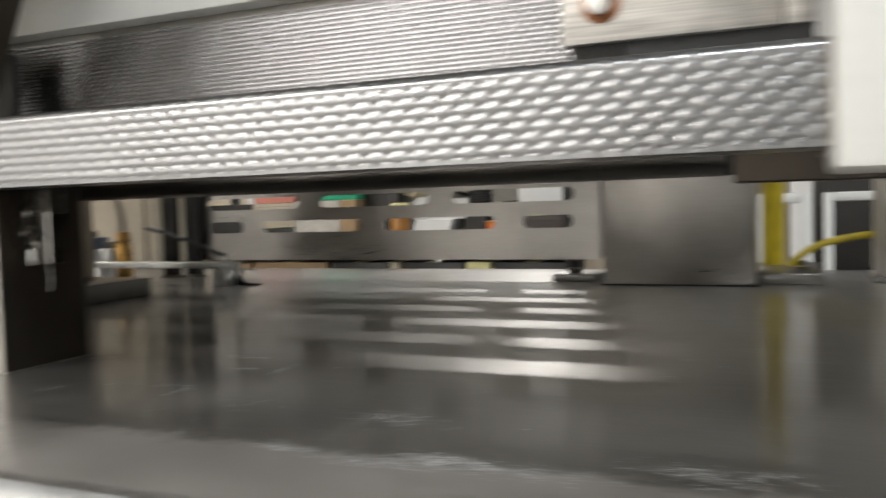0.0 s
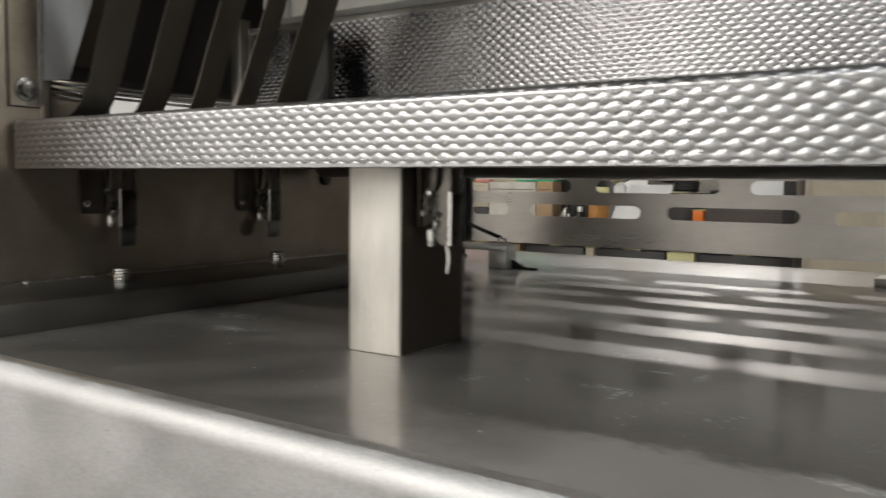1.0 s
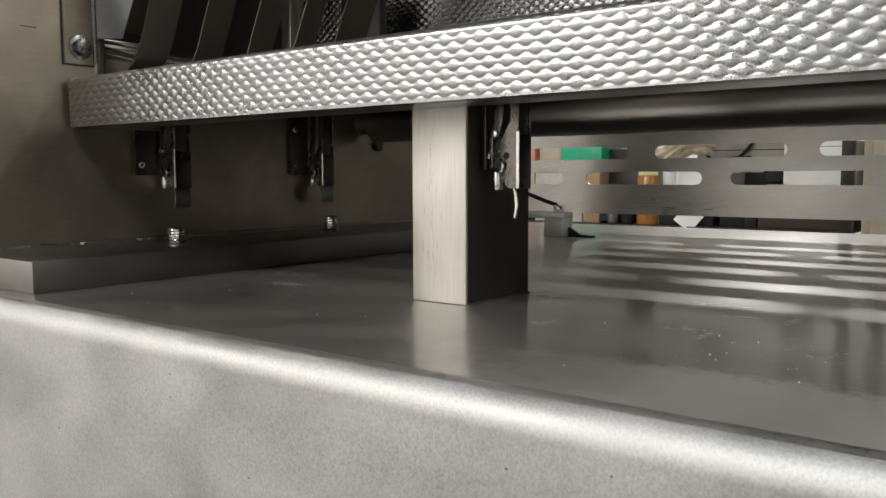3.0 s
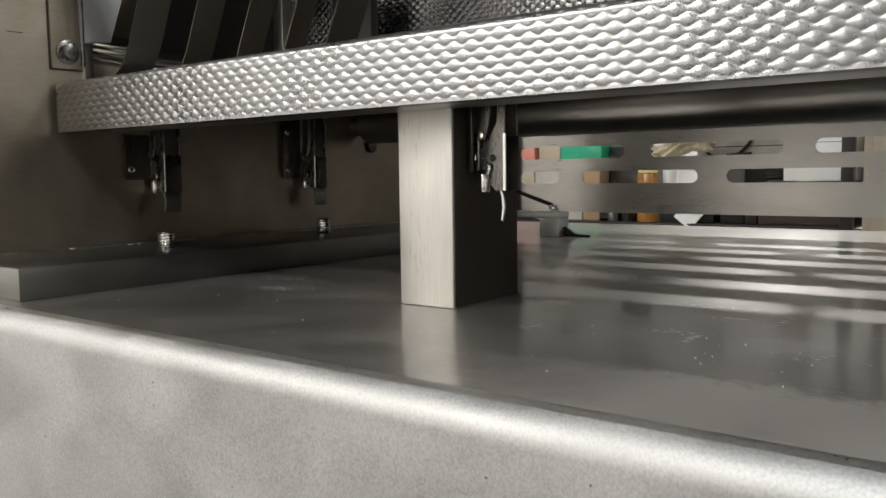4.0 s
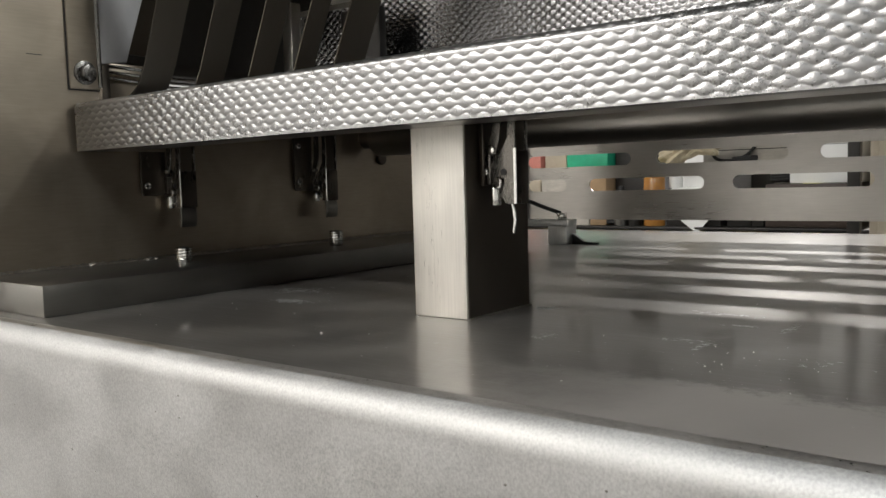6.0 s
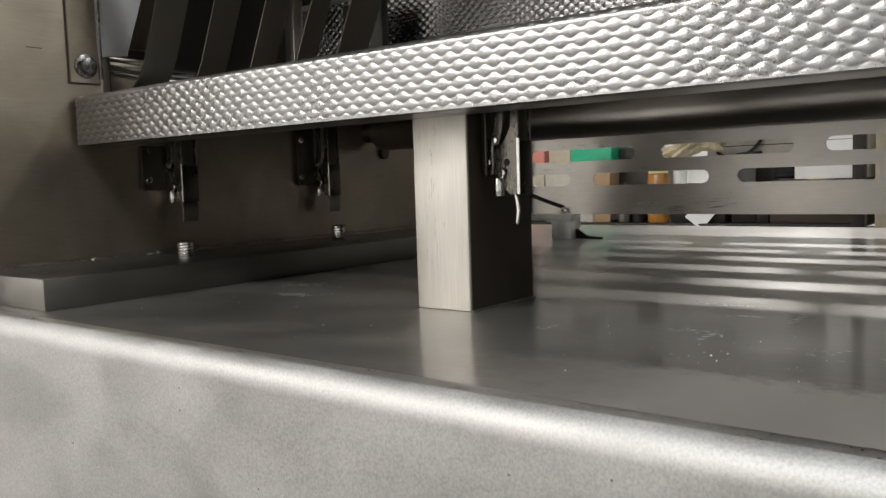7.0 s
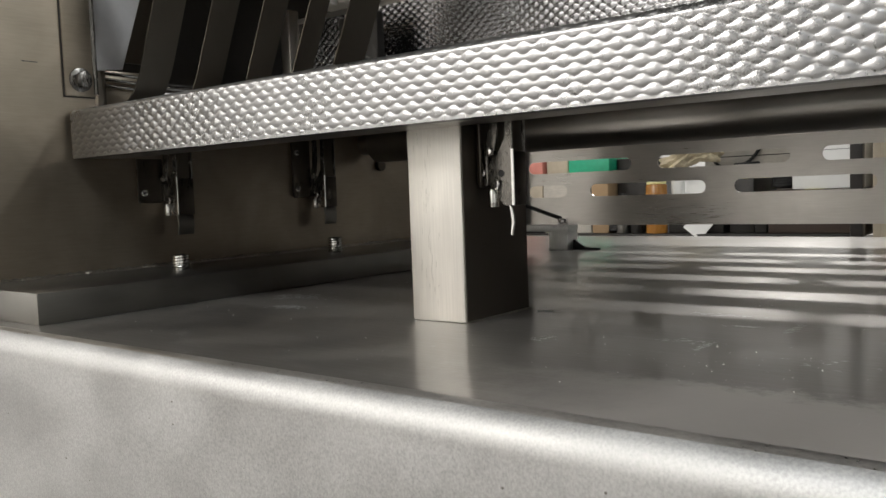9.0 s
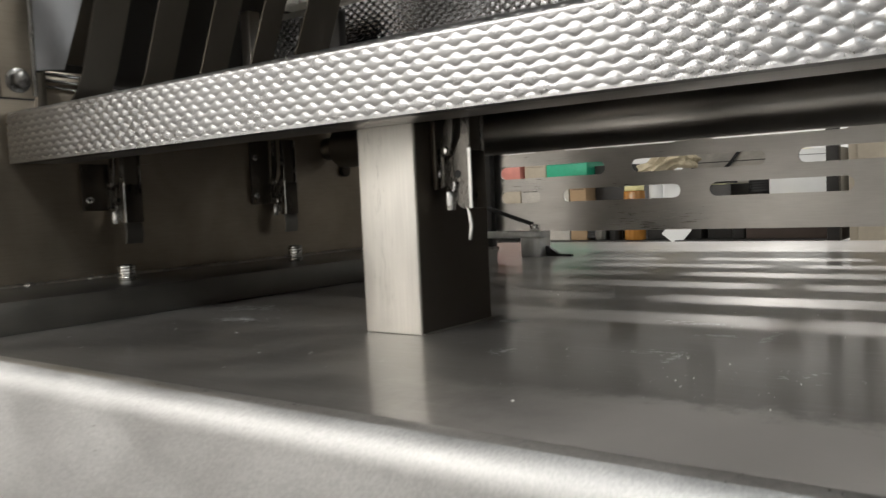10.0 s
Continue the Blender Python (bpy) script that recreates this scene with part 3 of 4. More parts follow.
def slotted_panel():
    """A sheet with rows of rounded slots, built as strips of quads with real openings."""
    t = thing("slotted_guard_panel", "stainless guard panel with rows of rounded slots", "panel")
    x0, x1, z0, z1, th = -0.388, 0.231, 0.0237, 0.345, 0.002
    rows = []
    zc = 0.0711
    k = 0
    while zc < 0.30:
        if k % 2 == 0:
            sl = [(-0.3545, -0.292), (-0.257, -0.096), (-0.061, 0.097), (0.134, 0.198)]
        else:
            sl = [(-0.3545, -0.195), (-0.159, 0.005), (0.040, 0.200)]
        rows.append((zc, sl))
        zc += 0.0336
        k += 1
    hh = 0.0083
    bm = bmesh.new()

    def loop(pts):
        vs = [bm.verts.new((a, YP, b)) for a, b in pts]
        for p, q in zip(vs, vs[1:] + vs[:1]):
            bm.edges.new((p, q))

    loop([(x0, z0), (x1, z0), (x1, z1), (x0, z1)])
    na = 8
    for zc, sl in rows:
        for a, b in sl:
            right = [(b - hh + hh * math.cos(q), zc + hh * math.sin(q)) for q in (math.pi * (i / na - 0.5) for i in range(na + 1))]
            left = [(a + hh - hh * math.cos(q), zc - hh * math.sin(q)) for q in (math.pi * (i / na - 0.5) for i in range(na + 1))]
            loop(right + left)
    bmesh.ops.triangle_fill(bm, use_beauty=True, edges=bm.edges[:], normal=(0, -1, 0))
    bmesh.ops.recalc_face_normals(bm, faces=bm.faces)
    ext = bmesh.ops.extrude_face_region(bm, geom=bm.faces[:])
    bmesh.ops.translate(bm, verts=[g for g in ext["geom"] if isinstance(g, bmesh.types.BMVert)], vec=(0, th, 0))
    part("sheet", bm, M_PANEL, t, smooth=False)
    part("fold", box(x1 - 0.0025, x1 - 0.0005, YP + th, YP + 0.025, z0, z1), M_PANEL, t)
    part("fold", box(x0 + 0.0005, x0 + 0.0025, YP + th, YP + 0.025, z0, z1), M_PANEL, t)
    return t


slotted_panel()

foot = thing("panel_foot", "small dark steel foot under the guard panel corner", "foot")
part("plate", box(0.182, 0.236, 0.600, 0.660, 0.0, 0.0085, 0.001), M_RAIL, foot)
part("bolt", rod((0.203, 0.625, 0.0085), (0.203, 0.625, 0.0237), 0.005, 6), M_DARK, foot)
part("nut", rod((0.203, 0.625, 0.0085), (0.203, 0.625, 0.0145), 0.009, 6, bevel=0.0006), M_LATCH, foot)

cover = thing("motor_cover", "tall plain satin steel cover box on the table", "cover")
part("shell", box(0.252, 0.411, 0.565, 0.630, 0.0, 0.36, 0.002, 2), M_PANEL, cover)
part("base_seal", box(0.250, 0.413, 0.563, 0.632, 0.0, 0.0018), M_BLACK, cover)

# ---- dark uprights and sensor gear at the back corner ----
for ux, uy in ((-0.400, 0.615), (-0.372, 0.632)):
    up_ = thing("dark_upright", "slim dark steel upright at the back corner", "post", "dark uprights")
    part("tube", box(ux - 0.012, ux + 0.012, uy - 0.012, uy, 0.0, 0.34, 0.002), M_DARK, up_)
    part("foot_plate", box(ux - 0.0135, ux + 0.0135, uy - 0.014, uy + 0.001, 0.0, 0.004), M_RAIL, up_)

sens = thing("sensor_bracket", "aluminium sensor bracket with a flat bar on a block", "bracket")
part("block", box(-0.244, -0.218, 0.504, 0.530, 0.0, 0.0225, 0.0006), M_ALU, sens, "square aluminium block")
part("flat_bar", box(-0.470, -0.217, 0.505, 0.529, 0.0225, 0.0300, 0.0006), M_ALU, sens)
part("far_block", box(-0.465, -0.438, 0.504, 0.530, 0.0, 0.0225, 0.0006), M_ALU, sens)
part("screw", rod((-0.231, 0.517, 0.0300), (-0.231, 0.517, 0.0385), 0.0062, 20, bevel=0.0008), M_CHROME, sens)
part("rubber_foot", extrude_outline([(-0.218, 0.0), (-0.184, 0.0), (-0.184, 0.002), (-0.202, 0.0028), (-0.2155, 0.012), (-0.218, 0.012)], 0.518, 0.523, "y"), M_BLACK, sens, "black wedge foot")
cab = thing("sensor_cable", "black cable arching down to the sensor bracket", "cable")
part("sheath", pipe([(-0.402, 0.560, 0.075), (-0.36, 0.54, 0.0705), (-0.30, 0.525, 0.058), (-0.26, 0.520, 0.046), (-0.234, 0.517, 0.0385)], 0.0026), M_BLACK, cab)
brass = thing("air_fitting", "brass air fitting with a clear valve body", "fitting")
part("body", rod((-0.445, 0.56, 0.0), (-0.445, 0.56, 0.055), 0.012, 20, bevel=0.002), M_BRASS, brass)
part("nut", rod((-0.445, 0.56, 0.055), (-0.445, 0.56, 0.070), 0.010, 6, bevel=0.001), M_BRASS, brass)
part("tube", pipe([(-0.445, 0.56, 0.07), (-0.448, 0.56, 0.10), (-0.470, 0.565, 0.125), (-0.50, 0.57, 0.13)], 0.005), M_BEIGE, brass)
for vx, vz, mat_, vw in ((-0.505, 0.045, M_ALU, 0.028), (-0.545, 0.062, M_BLUEGREY, 0.034), (-0.490, 0.020, M_PAPER, 0.022)):
    vv = thing("valve_block", "small grey pneumatic valve block on the table", "valve", "valve blocks")
    part("body", box(vx - vw / 2, vx + vw / 2, 0.575, 0.615, 0.0, vz, 0.003), mat_, vv)
    part("cap", rod((vx, 0.595, vz), (vx, 0.595, vz + 0.010), vw * 0.3, 20, bevel=0.001), M_RAIL, vv)
back_plate = thing("beige_cabinet", "beige painted cabinet behind the table corner", "cabinet")
part("body", box(-1.15, -0.66, 0.86, 0.95, FLOOR, 0.42, 0.006), M_BEIGE, back_plate)
part("door", box(-1.13, -0.68, 0.852, 0.86, FLOOR + 0.05, 0.40, 0.003), M_BEIGE, back_plate)

# ---- right rear ----
ypost = thing("yellow_post", "yellow plastic guard post behind the steel cover", "post")
part("tube", rod((0.424, 0.715, 0.012), (0.424, 0.715, 0.50), 0.0125, 28), M_YELLOW, ypost)
base = part("base_plate", box(0.405, 0.475, 0.590, 0.745, 0.0, 0.012, 0.002), M_RAIL, ypost, "steel base plate")
part("bolt", rod((0.455, 0.61, 0.012), (0.455, 0.61, 0.018), 0.007, 6), M_CHROME, base)
part("bolt", rod((0.455, 0.70, 0.012), (0.455, 0.70, 0.018), 0.007, 6), M_CHROME, base)
yh = thing("yellow_hose", "yellow air hose curving off beside the post", "hose")
part("hose", pipe([(0.438, 0.69, 0.0045), (0.450, 0.69, 0.020), (0.475, 0.695, 0.036), (0.52, 0.70, 0.046), (0.60, 0.72, 0.05)], 0.0042), M_YELLOW, yh)
rp = thing("grey_column", "broad grey steel column at the table end", "column")
part("body", box(0.530, 0.640, 0.62, 0.70, 0.0, 0.42, 0.003), M_PANEL, rp)
part("flange", box(0.525, 0.645, 0.615, 0.705, 0.0, 0.006, 0.001), M_RAIL, rp)

# ---- unseen hood, walls and pan, added to keep the inside dark ----
structure("hood", box(-0.82, 0.45, 0.26, 0.66, 0.46, 0.47), M_ROLLER, "unseen hood added to keep light off the machine", "cover")
structure("hood_side", box(-0.82, -0.12, 0.02, 0.2598, 0.46, 0.47), M_ROLLER, "unseen hood added to shade the guide strips", "cover")
# Beige rear is added to brighten what the side wall reflects.
structure("hood_back", box(-0.62, 0.45, 0.640, 0.644, 0.346, 0.46), M_BEIGE, "beige rear of the unseen hood, added for the side wall's reflection", "cover")

# Unseen panel, added to block lamp light from the dimpled plate's left.
structure("front_wall_west", box(-0.95, XW - WT, -0.150, -0.147, 0.40, 0.75), M_WALL, "unseen panel added to shade the left of the dimpled plate", "wall")
# Unseen wall, added to block light and reflections from the right.
structure("machine_wall_east", box(0.700, 0.703, -0.15, 0.75, 0.0, 0.32), M_DARK, "unseen dark wall added to darken the post side and lower wall", "wall")
# Added pan that keeps light from above off the table.
structure("inner_pan", box(-0.352, 0.70, 0.0775, 0.300, 0.1500, 0.1515), M_ROLLER, "unseen pan added between crossbar and roller to block light", "cover")

# ---- painted glints of wet film, scuffs and crumbs on the table ----
M_SCUFF = material("dried_scuff", (0.52, 0.52, 0.51), 0.5, 0.6, 0.35, (700, 700, 700), 0.3, 120.0)
rnd = random.Random(11)


for x, y, rx, ry in ((-0.195, 0.048, 0.020, 0.012), (-0.160, 0.005, 0.012, 0.006)):
    sc = bmesh.new()
    for k in range(130):
        px, py = x + rx * rnd.gauss(0, 0.6), y + ry * rnd.gauss(0, 0.6)
        w = rnd.uniform(0.0004, 0.0022)
        d = rnd.uniform(0.0002, 0.0005)
        vs = [sc.verts.new((px + a * w, py + b * d + a * w * 0.2, 0.00025)) for a, b in ((-1, -1), (1, -1), (1, 1), (-1, 1))]
        sc.faces.new(vs)
    tagged(mesh_object("dried_scuff", sc, M_SCUFF, None, "pale dried scuff of fine streaks on the table"), "pale dried scuff of fine streaks on the table", "scuff", "", "stuff")
# Glints of the wet film, put in as small pale flakes.
for x, y, rx, ry, n in ((0.285, -0.025, 0.022, 0.010, 130), (0.300, -0.086, 0.022, 0.004, 130), (0.350, -0.080, 0.035, 0.007, 220),
                        (0.425, -0.062, 0.030, 0.010, 150), (0.262, -0.080, 0.014, 0.003, 90), (0.325, -0.073, 0.016, 0.005, 160), (0.131, 0.005, 0.010, 0.005, 26), (0.141, 0.056, 0.008, 0.002, 40), (0.062, -0.018, 0.007, 0.009, 26), (0.142, -0.004, 0.003, 0.009, 30), (0.200, -0.018, 0.020, 0.010, 16), (0.018, 0.062, 0.005, 0.0035, 70), (0.165, 0.058, 0.002, 0.012, 40), (0.12, 0.088, 0.02, 0.004, 50)):
    film = bmesh.new()
    for k in range(n):
        px, py = x + rx * rnd.gauss(0, 0.55), y + ry * rnd.gauss(0, 0.6)
        w, d, a0 = rnd.uniform(0.0004, 0.0024), rnd.uniform(0.00015, 0.0006), rnd.uniform(-0.3, 0.5)
        zz = 0.00012 + 0.0001 * rnd.random()
        vs = []
        for q in range(7):
            a = 2 * math.pi * q / 7
            r = rnd.uniform(0.6, 1.1)
            ca, sa = w * r * math.cos(a), d * r * math.sin(a)
            vs.append(film.verts.new((px + ca * math.cos(a0) - sa * math.sin(a0), py + ca * math.sin(a0) + sa * math.cos(a0), zz)))
        film.faces.new(vs)
    tagged(mesh_object("wet_film", film, M_GLINT, None), "pale flakes standing for glints of wet film on the table", "water", "wet patches", "stuff")
# Water by the post; its bright reflection is put into the pale colour.
for x, y, rx, ry in ((0.016, 0.0625, 0.0042, 0.0018), (0.0125, 0.0600, 0.0020, 0.0009)):
    drop = bmesh.new()
    bmesh.ops.create_uvsphere(drop, u_segments=20, v_segments=10, radius=1.0, matrix=Matrix.LocRotScale((x, y, 0.0), Euler((0, 0, 0.12)), (rx, ry, 0.0005)))
    tagged(mesh_object("water_drop", drop, M_GLINT, None, "", True), "flat water drop on the steel table, coloured pale for its glint", "water", "water drops")
pits = bmesh.new()
for k in range(90):
    px, pz, r = rnd.uniform(-0.36, 0.55), -0.02 - 0.13 * rnd.random() ** 1.3, rnd.choice((0.0002, 0.0003, 0.0003, 0.0004, 0.0006))
    bmesh.ops.create_icosphere(pits, subdivisions=1, radius=1.0, matrix=Matrix.LocRotScale((px, YF - RF, pz), None, (r * rnd.uniform(0.8, 1.6), 0.0001, r)))
tagged(mesh_object("dirt_specks", pits, M_RAIL, None), "tiny dark specks on the satin steel front", "dirt", "", "stuff")
cr = bmesh.new()
for k in range(260):
    if k < 70:
        px, py = rnd.uniform(-0.24, 0.0), rnd.uniform(-0.11, 0.20)
    elif k < 130:
        # Pale grains standing for sparkles of the wet film.
        px, py = rnd.gauss(0.17, 0.04), rnd.gauss(-0.045, 0.025)
    else:
        px, py = rnd.uniform(0.0, 0.45), rnd.uniform(-0.11, 0.45)
    r = rnd.choice((0.00008, 0.0001, 0.00012, 0.00014, 0.00018, 0.0003))
    bmesh.ops.create_icosphere(cr, subdivisions=1, radius=1.0, matrix=Matrix.LocRotScale((px, py, r * 0.6), Euler((rnd.random(), rnd.random(), rnd.random())), (r * rnd.uniform(0.8, 1.8), r, r * 0.8)))
tagged(mesh_object("crumbs", cr, M_CRUMB, None, "tiny white crumbs and pale glint grains on the steel table"), "tiny white crumbs and pale glint grains on the steel table", "crumbs", "", "stuff")

# ---- the workshop ----
RX0, RX1, RY0, RY1 = -3.8, 3.2, -4.2, 6.4
structure("floor", box(RX0, RX1, RY0, RY1, FLOOR - 0.05, FLOOR), M_FLOOR, "worn grey-brown concrete workshop floor", "floor")
structure("ceiling", box(RX0, RX1, RY0, RY1, CEIL, CEIL + 0.05), M_CEIL, "plain pale ceiling", "ceiling")
structure("wall_north", box(RX0, RX1, RY1, RY1 + 0.1, FLOOR, CEIL), M_ROOMWALL, "pale painted workshop wall", "wall")
structure("wall_south", box(RX0, RX1, RY0 - 0.1, RY0, FLOOR, CEIL), M_ROOMWALL, "pale painted workshop wall", "wall")
structure("wall_east", box(RX1, RX1 + 0.1, RY0, RY1, FLOOR, CEIL), M_ROOMWALL, "pale painted workshop wall", "wall")
structure("wall_far_west", box(RX0 - 0.1, RX0, RY0, RY1, FLOOR, CEIL), M_ROOMWALL, "pale painted workshop wall", "wall")
for lx, ly, power, long, wide in LAMPS:
    f = thing("ceiling_light", "ceiling light out of view, lit", "lamp", "ceiling lights", (lx, ly, CEIL))
    part("housing", box(-long / 2 - 0.02, long / 2 + 0.02, -wide / 2 - 0.02, wide / 2 + 0.02, -0.05, 0.0, 0.004), M_PAPER, f)
    part("diffuser", box(-long / 2, long / 2, -wide / 2, wide / 2, -0.08, -0.05), M_GLOW, f, "glowing diffuser")


# ---- shelving and goods behind the machine ----
def carton(x, y, z, w, d, h, mat, label, name="carton"):
    t = thing(name, label, "box", "goods on the shelves", (x, y, z))
    part("body", box(-w / 2, w / 2, 0, d, 0, h, 0.004), mat, t)
    part("tape", box(-0.03, 0.03, -0.0015, d * 0.9, h * 0.999, h + 0.0015), M_LABEL, t)
    part("flap_gap", box(-w / 2 + 0.01, w / 2 - 0.01, -0.0012, 0.0, h * 0.86, h * 0.87), M_BLACK, t)
    return t


def rack(x0, x1, y0, y1, levels):
    t = thing("storage_rack", "dark steel storage rack with goods on it", "shelf", "racks")
    for xx in (x0, x1):
        for yy in (y0, y1):
            part("upright", box(xx - 0.02, xx + 0.02, yy - 0.02, yy + 0.02, FLOOR, 1.2, 0.003), M_DARK, t)
    for z in levels:
        part("shelf", box(x0 + 0.02, x1 - 0.02, y0 + 0.12, y1, z - 0.012, z, 0.003), M_DARK, t)
    return t


rack(-2.40, -0.35, 2.74, 3.40, (-0.50, -0.13, 0.42))
GOODS = (
    (-2.36, -1.95, 2.90, -0.50, 0.34, M_CARD, "plain brown carton on the lower shelf"),
    (-1.93, -1.53, 2.90, -0.50, 0.345, M_CARD, "tan brown carton on the lower shelf"),
    (-1.50, -1.215, 2.90, -0.50, 0.345, M_DARK, "black equipment case on the lower shelf"),
    (-1.207, -1.166, 2.90, -0.50, 0.345, M_BEIGE, "narrow beige carton on the lower shelf"),
    (-1.155, -0.855, 2.90, -0.50, 0.345, M_DARK, "black plastic tub on the lower shelf"),
    (-0.847, -0.735, 2.90, -0.50, 0.345, M_LABEL, "pale yellow carton on the lower shelf"),
    (-0.725, -0.38, 2.90, -0.50, 0.345, M_DARK, "black case on the lower shelf"),
    (-2.34, -1.95, 2.90, -0.13, 0.25, M_DARK, "large black crate on the shelf"),
    (-1.93, -1.70, 2.90, -0.13, 0.135, M_DARK, "flat black case under a beige carton"),
    (-1.925, -1.70, 2.90, 0.0065, 0.1135, M_BEIGE, "beige carton under a red one on the shelf"),
    (-1.92, -1.703, 2.91, 0.1215, 0.10, M_RED, "flat red carton on a beige one"),
    (-1.695, -1.455, 2.90, -0.13, 0.255, M_GREYCARD, "grey carton under a green box on the shelf"),
    (-1.450, -1.370, 2.90, -0.13, 0.255, M_CARD, "narrow brown carton under a green box"),
    (-1.692, -1.580, 2.93, 0.1265, 0.085, M_BEIGE, "small beige box on a grey carton"),
    (-1.365, -1.195, 2.98, -0.13, 0.32, M_DARK, "black equipment case on the shelf"),
    (-1.097, -0.870, 2.90, -0.13, 0.095, M_DARK, "flat black tray on the shelf"),
    (-1.060, -0.600, 3.22, -0.13, 0.36, M_GREYCARD, "large grey carton at the back of the shelf"),
    (-0.852, -0.755, 2.92, -0.13, 0.215, M_DARK, "black tool case on the shelf"),
    (-0.748, -0.702, 2.90, -0.13, 0.10, M_DARK, "small black box on the shelf"),
    (-0.747, -0.703, 2.90, -0.0285, 0.045, M_ORANGE, "small orange tub on a black box"),
    (-0.697, -0.362, 2.90, -0.13, 0.165, M_BROWN, "dark brown case on the shelf"),
    (-1.573, -1.372, 2.92, 0.1265, 0.09, M_GREEN, "green plastic box on two cartons"),
    (-0.610, -0.362, 2.91, 0.0365, 0.165, M_PAPER, "white carton on a dark brown case"))
for a, b, y, z, h, mat, label in GOODS:
    carton((a + b) / 2, y, z, b - a, 0.18 if y > 3.2 else 0.30 if y < 2.95 else 0.22, h, mat, label)
slab = thing("white_carton", "small white carton on a black tray", "box", "goods on the shelves", (-1.000, 2.95, -0.0335))
part("body", extrude_outline([(-0.098, 0.0), (0.075, 0.0), (0.100, 0.062), (-0.075, 0.062)], -0.045, 0.10, "y", bevel=0.003), M_PAPER, slab)
part("flap", extrude_outline([(-0.040, 0.0625), (0.150, 0.0625), (0.150, 0.150), (-0.030, 0.150)], 0.0, 0.004, "y"), M_PAPER, slab)
drape = thing("hanging_cable", "black cable draped over the white carton", "cable")
part("sheath", pipe([(-0.74, 3.30, 0.2365), (-0.78, 3.225, 0.237), (-0.81, 3.208, 0.220), (-0.86, 3.20, 0.160), (-0.93, 3.205, 0.135), (-1.00, 3.205, 0.150), (-1.03, 3.21, 0.220)], 0.007, 8, 6), M_BLACK, drape)


# ---- small clutter in front of the goods ----
def bottle(x, y, z, r, h, mat, cap, label):
    t = thing("bottle", label, "bottle", "bottles on the shelf", (x, y, z))
    bm = bmesh.new()
    rod((0, 0, 0), (0, 0, h * 0.7), r, 24, bm, bevel=r * 0.12)
    rod((0, 0, h * 0.7), (0, 0, h * 0.85), r * 0.96, 24, bm, r2=r * 0.4)
    part("body", bm, mat, t)
    part("cap", rod((0, 0, h * 0.85), (0, 0, h), r * 0.42, 20, bevel=r * 0.05), cap, t)
    return t


def leaning_sheet(x, y, z, w, h, tilt, mat, label):
    t = thing("sheet_of_card", label, "sheet", "sheets on the shelf")
    part("sheet", box(-w / 2, w / 2, -0.002, 0.002, 0, h), mat, t)
    t.matrix_world = pose(x, y, z, -12, tilt, 0)
    return t


def coil(x, y, z, r, turns, mat, label):
    t = thing("cable_coil", label, "cable", "coils on the shelf", (x, y, z))
    pts = []
    for k in range(turns * 12 + 1):
        a = 2 * math.pi * k / 12
        pts.append((r * math.cos(a) * (1 + 0.05 * math.sin(a * 0.7)), r * 0.5 * math.sin(a), 0.008 + 0.010 * k / 12))
    part("sheath", pipe(pts, 0.007, 8, 2), mat, t)
    return t


for x, y, z, r, h, mat, cap, label in ((-1.070, 2.94, 0.0285, 0.028, 0.115, M_PAPER, M_LABEL, "small white bottle with a pale cap on a carton"),
                                       (-1.30, 2.90, -0.13, 0.03, 0.17, M_RAIL, M_BLACK, "grey steel bottle with a black cap on the shelf"),
                                       (-1.235, 2.90, -0.13, 0.028, 0.15, M_DARK, M_PAPER, "dark bottle with a white cap on the shelf")):
    bottle(x, y, z, r, h, mat, cap, label)
jar = thing("amber_jar", "amber jar with a pale lid on the shelf", "jar", "", (-1.148, 2.90, -0.13))
part("body", rod((0, 0, 0), (0, 0, 0.205), 0.044, 28, bevel=0.006), M_AMBER, jar)
part("lid", rod((0, 0, 0.205), (0, 0, 0.235), 0.040, 28, bevel=0.003), M_LABEL, jar, "pale lid")
bag_mesh = bmesh.new()
bmesh.ops.create_icosphere(bag_mesh, subdivisions=4, radius=1.0)
for v in bag_mesh.verts:
    p = v.co.copy()
    fold = 0.16 * math.sin(5.1 * p.x + 3.0 * p.z) + 0.12 * math.sin(9.7 * p.z - 6.0 * p.x + 2.0 * p.y) + 0.07 * math.sin(19.0 * p.x + 13.0 * p.y)
    v.co = Vector((0.13 * p.x * (1 + 0.5 * fold), 0.06 * p.y * (1 + fold), 0.048 * (p.z * (1 + fold) + 0.45 * math.sin(2.6 * p.x + 0.6))))
lowest = min(v.co.z for v in bag_mesh.verts)
bmesh.ops.translate(bag_mesh, verts=bag_mesh.verts, vec=(-1.01, 2.945, 0.1165 - lowest))
bag = thing("paper_bag", "crumpled tan paper bag lying on the white carton", "bag")
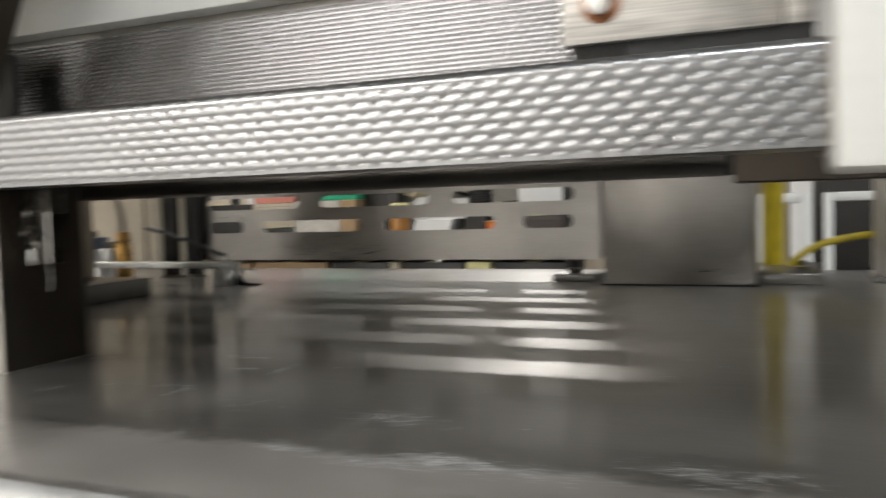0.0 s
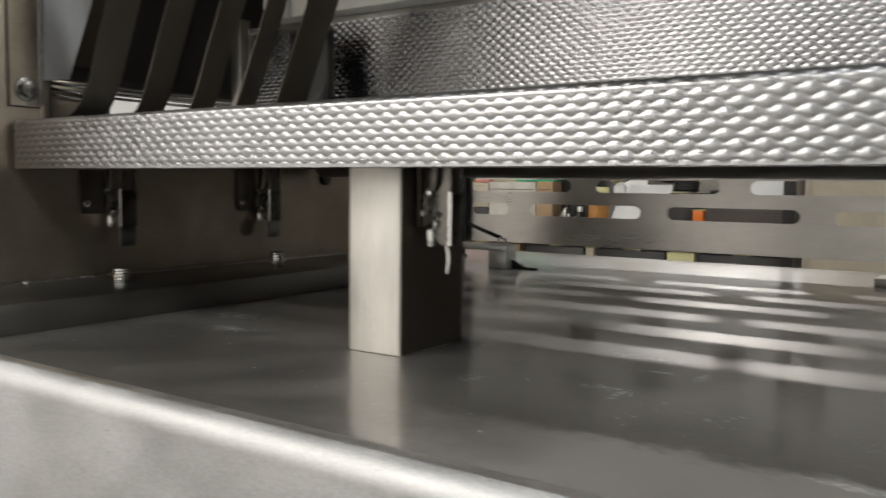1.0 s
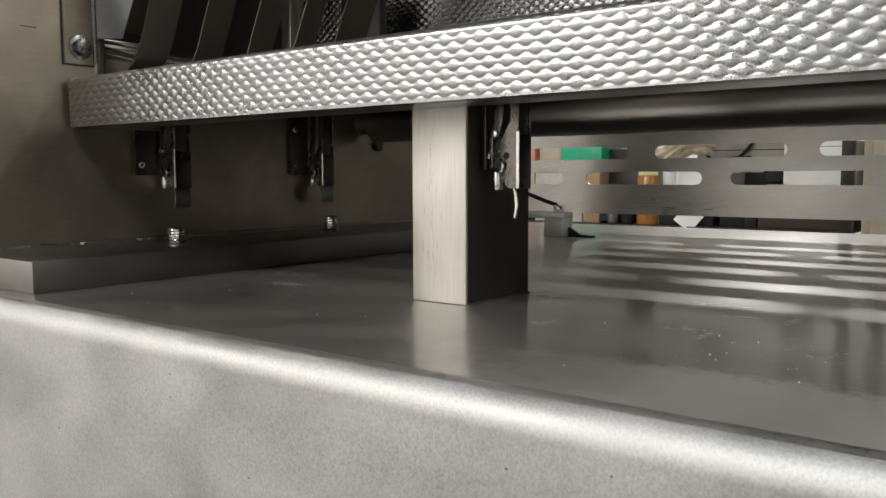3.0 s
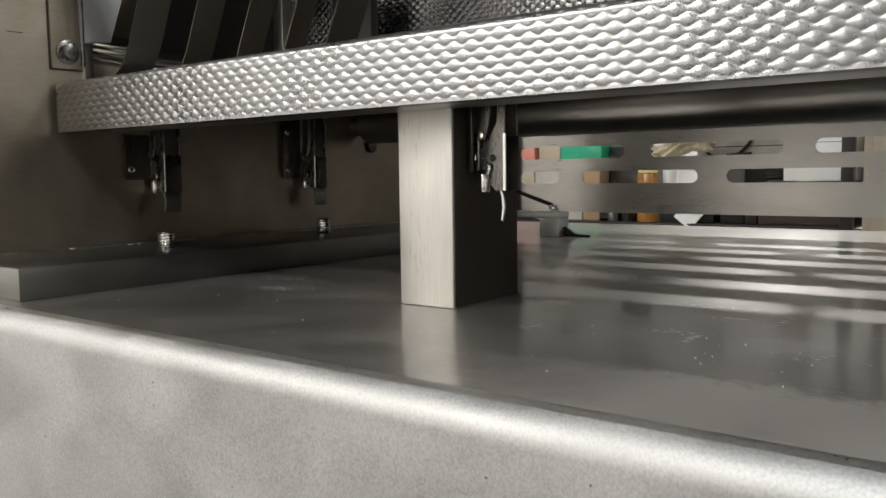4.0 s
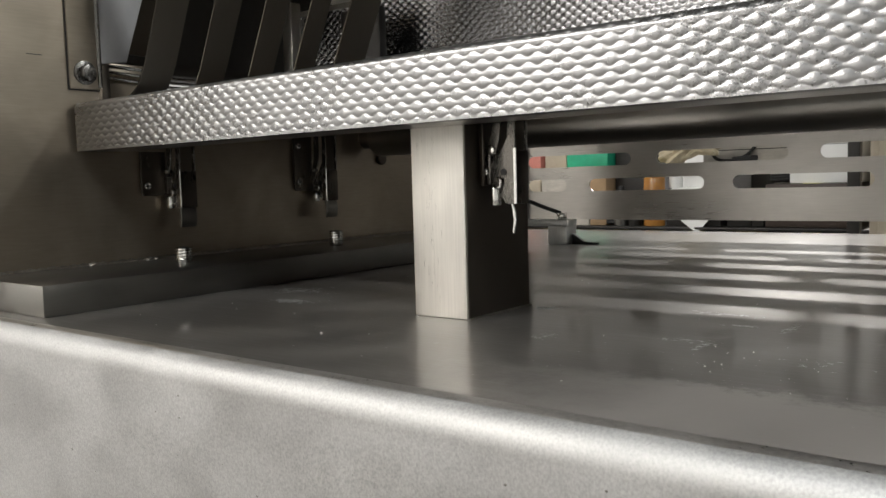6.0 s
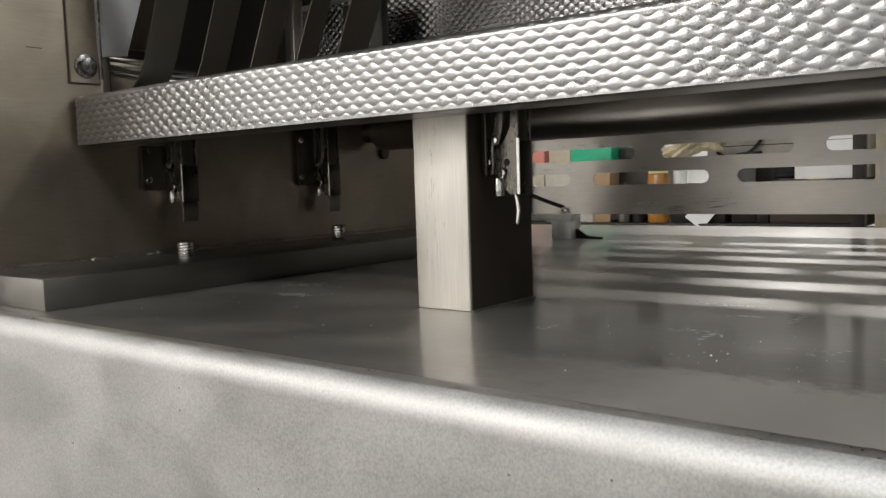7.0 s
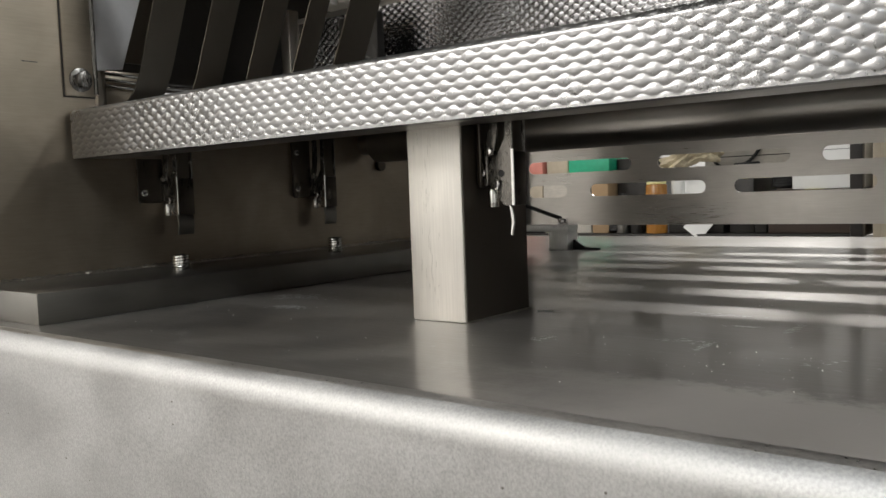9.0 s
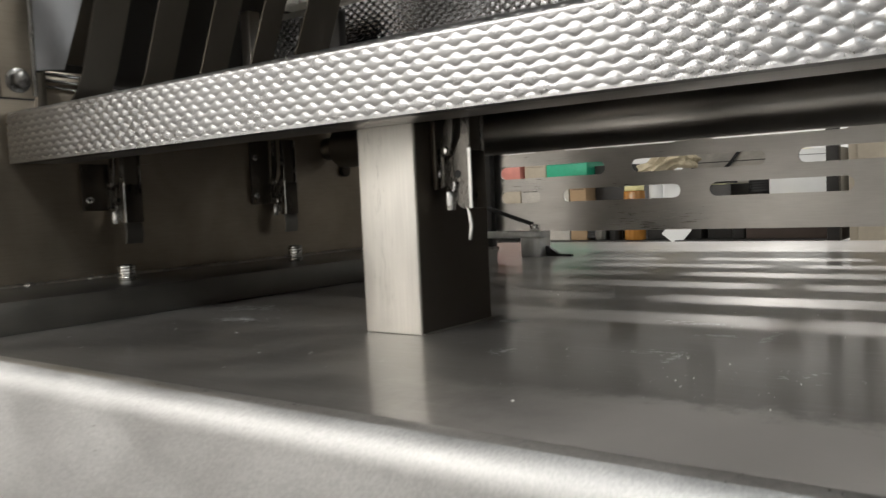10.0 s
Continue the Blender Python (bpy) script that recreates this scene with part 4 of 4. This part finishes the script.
part("paper", bag_mesh, M_TAN, bag)
leaning_sheet(-0.985, 2.86, -0.13, 0.085, 0.085, 38, M_PAPER, "stiff white sheet leaning against a black tray")
for x, y, z, r, mat in ((-1.335, 2.91, -0.13, 0.032, M_BLACK), (-0.800, 2.98, 0.0865, 0.045, M_BLACK), (-0.66, 2.99, 0.0365, 0.040, M_BLACK)):
    coil(x, y, z, r, 5, mat, "coiled black cable lying among the goods")


def white_frame(x0, x1, y, ztop, r=0.02):
    t = thing("trolley_stand", "white painted tubular steel frame standing behind", "stand", "white stands")
    part("upright", box(x0 - r, x0 + r, y, y + 2 * r, FLOOR, ztop, 0.006), M_PAPER, t)
    part("upright", box(x1 - r, x1 + r, y, y + 2 * r, FLOOR, ztop, 0.006), M_PAPER, t)
    part("top_rail", box(x0 + r, x1 - r, y + 0.002, y + 2 * r - 0.002, ztop - 2 * r, ztop, 0.006), M_PAPER, t)
    return t


white_frame(0.365, 0.470, 2.0, 0.095, 0.013)
white_frame(0.525, 0.80, 2.05, 0.095, 0.012)
for x, y, w, d, h, mat, label in ((0.045, 2.88, 0.75, 0.5, 1.35, M_BEIGE, "beige machine cabinet"), (0.95, 2.5, 0.9, 0.5, 1.5, M_DARK, "tall dark machine cabinet"), (1.5, 2.8, 0.7, 0.6, 1.1, M_BLUEGREY, "blue-grey machine cabinet"), (-3.1, 3.4, 0.7, 0.6, 1.6, M_BEIGE, "tall beige cabinet")):
    t = thing("machine_cabinet", label + " standing on the floor", "cabinet", "", (x, y, FLOOR))
    part("body", box(-w / 2, w / 2, 0, d, 0.06, h, 0.008), mat, t)
    part("plinth", box(-w / 2 + 0.02, w / 2 - 0.02, 0.02, d - 0.02, 0, 0.06), M_BLACK, t)
    dr = part("door", box(-w / 2 + 0.03, w / 2 - 0.03, -0.012, 0, 0.12, h - 0.05, 0.004), mat, t)
    part("handle", box(w / 2 - 0.10, w / 2 - 0.07, -0.03, -0.012, h * 0.5, h * 0.62, 0.004), M_ALU, dr)
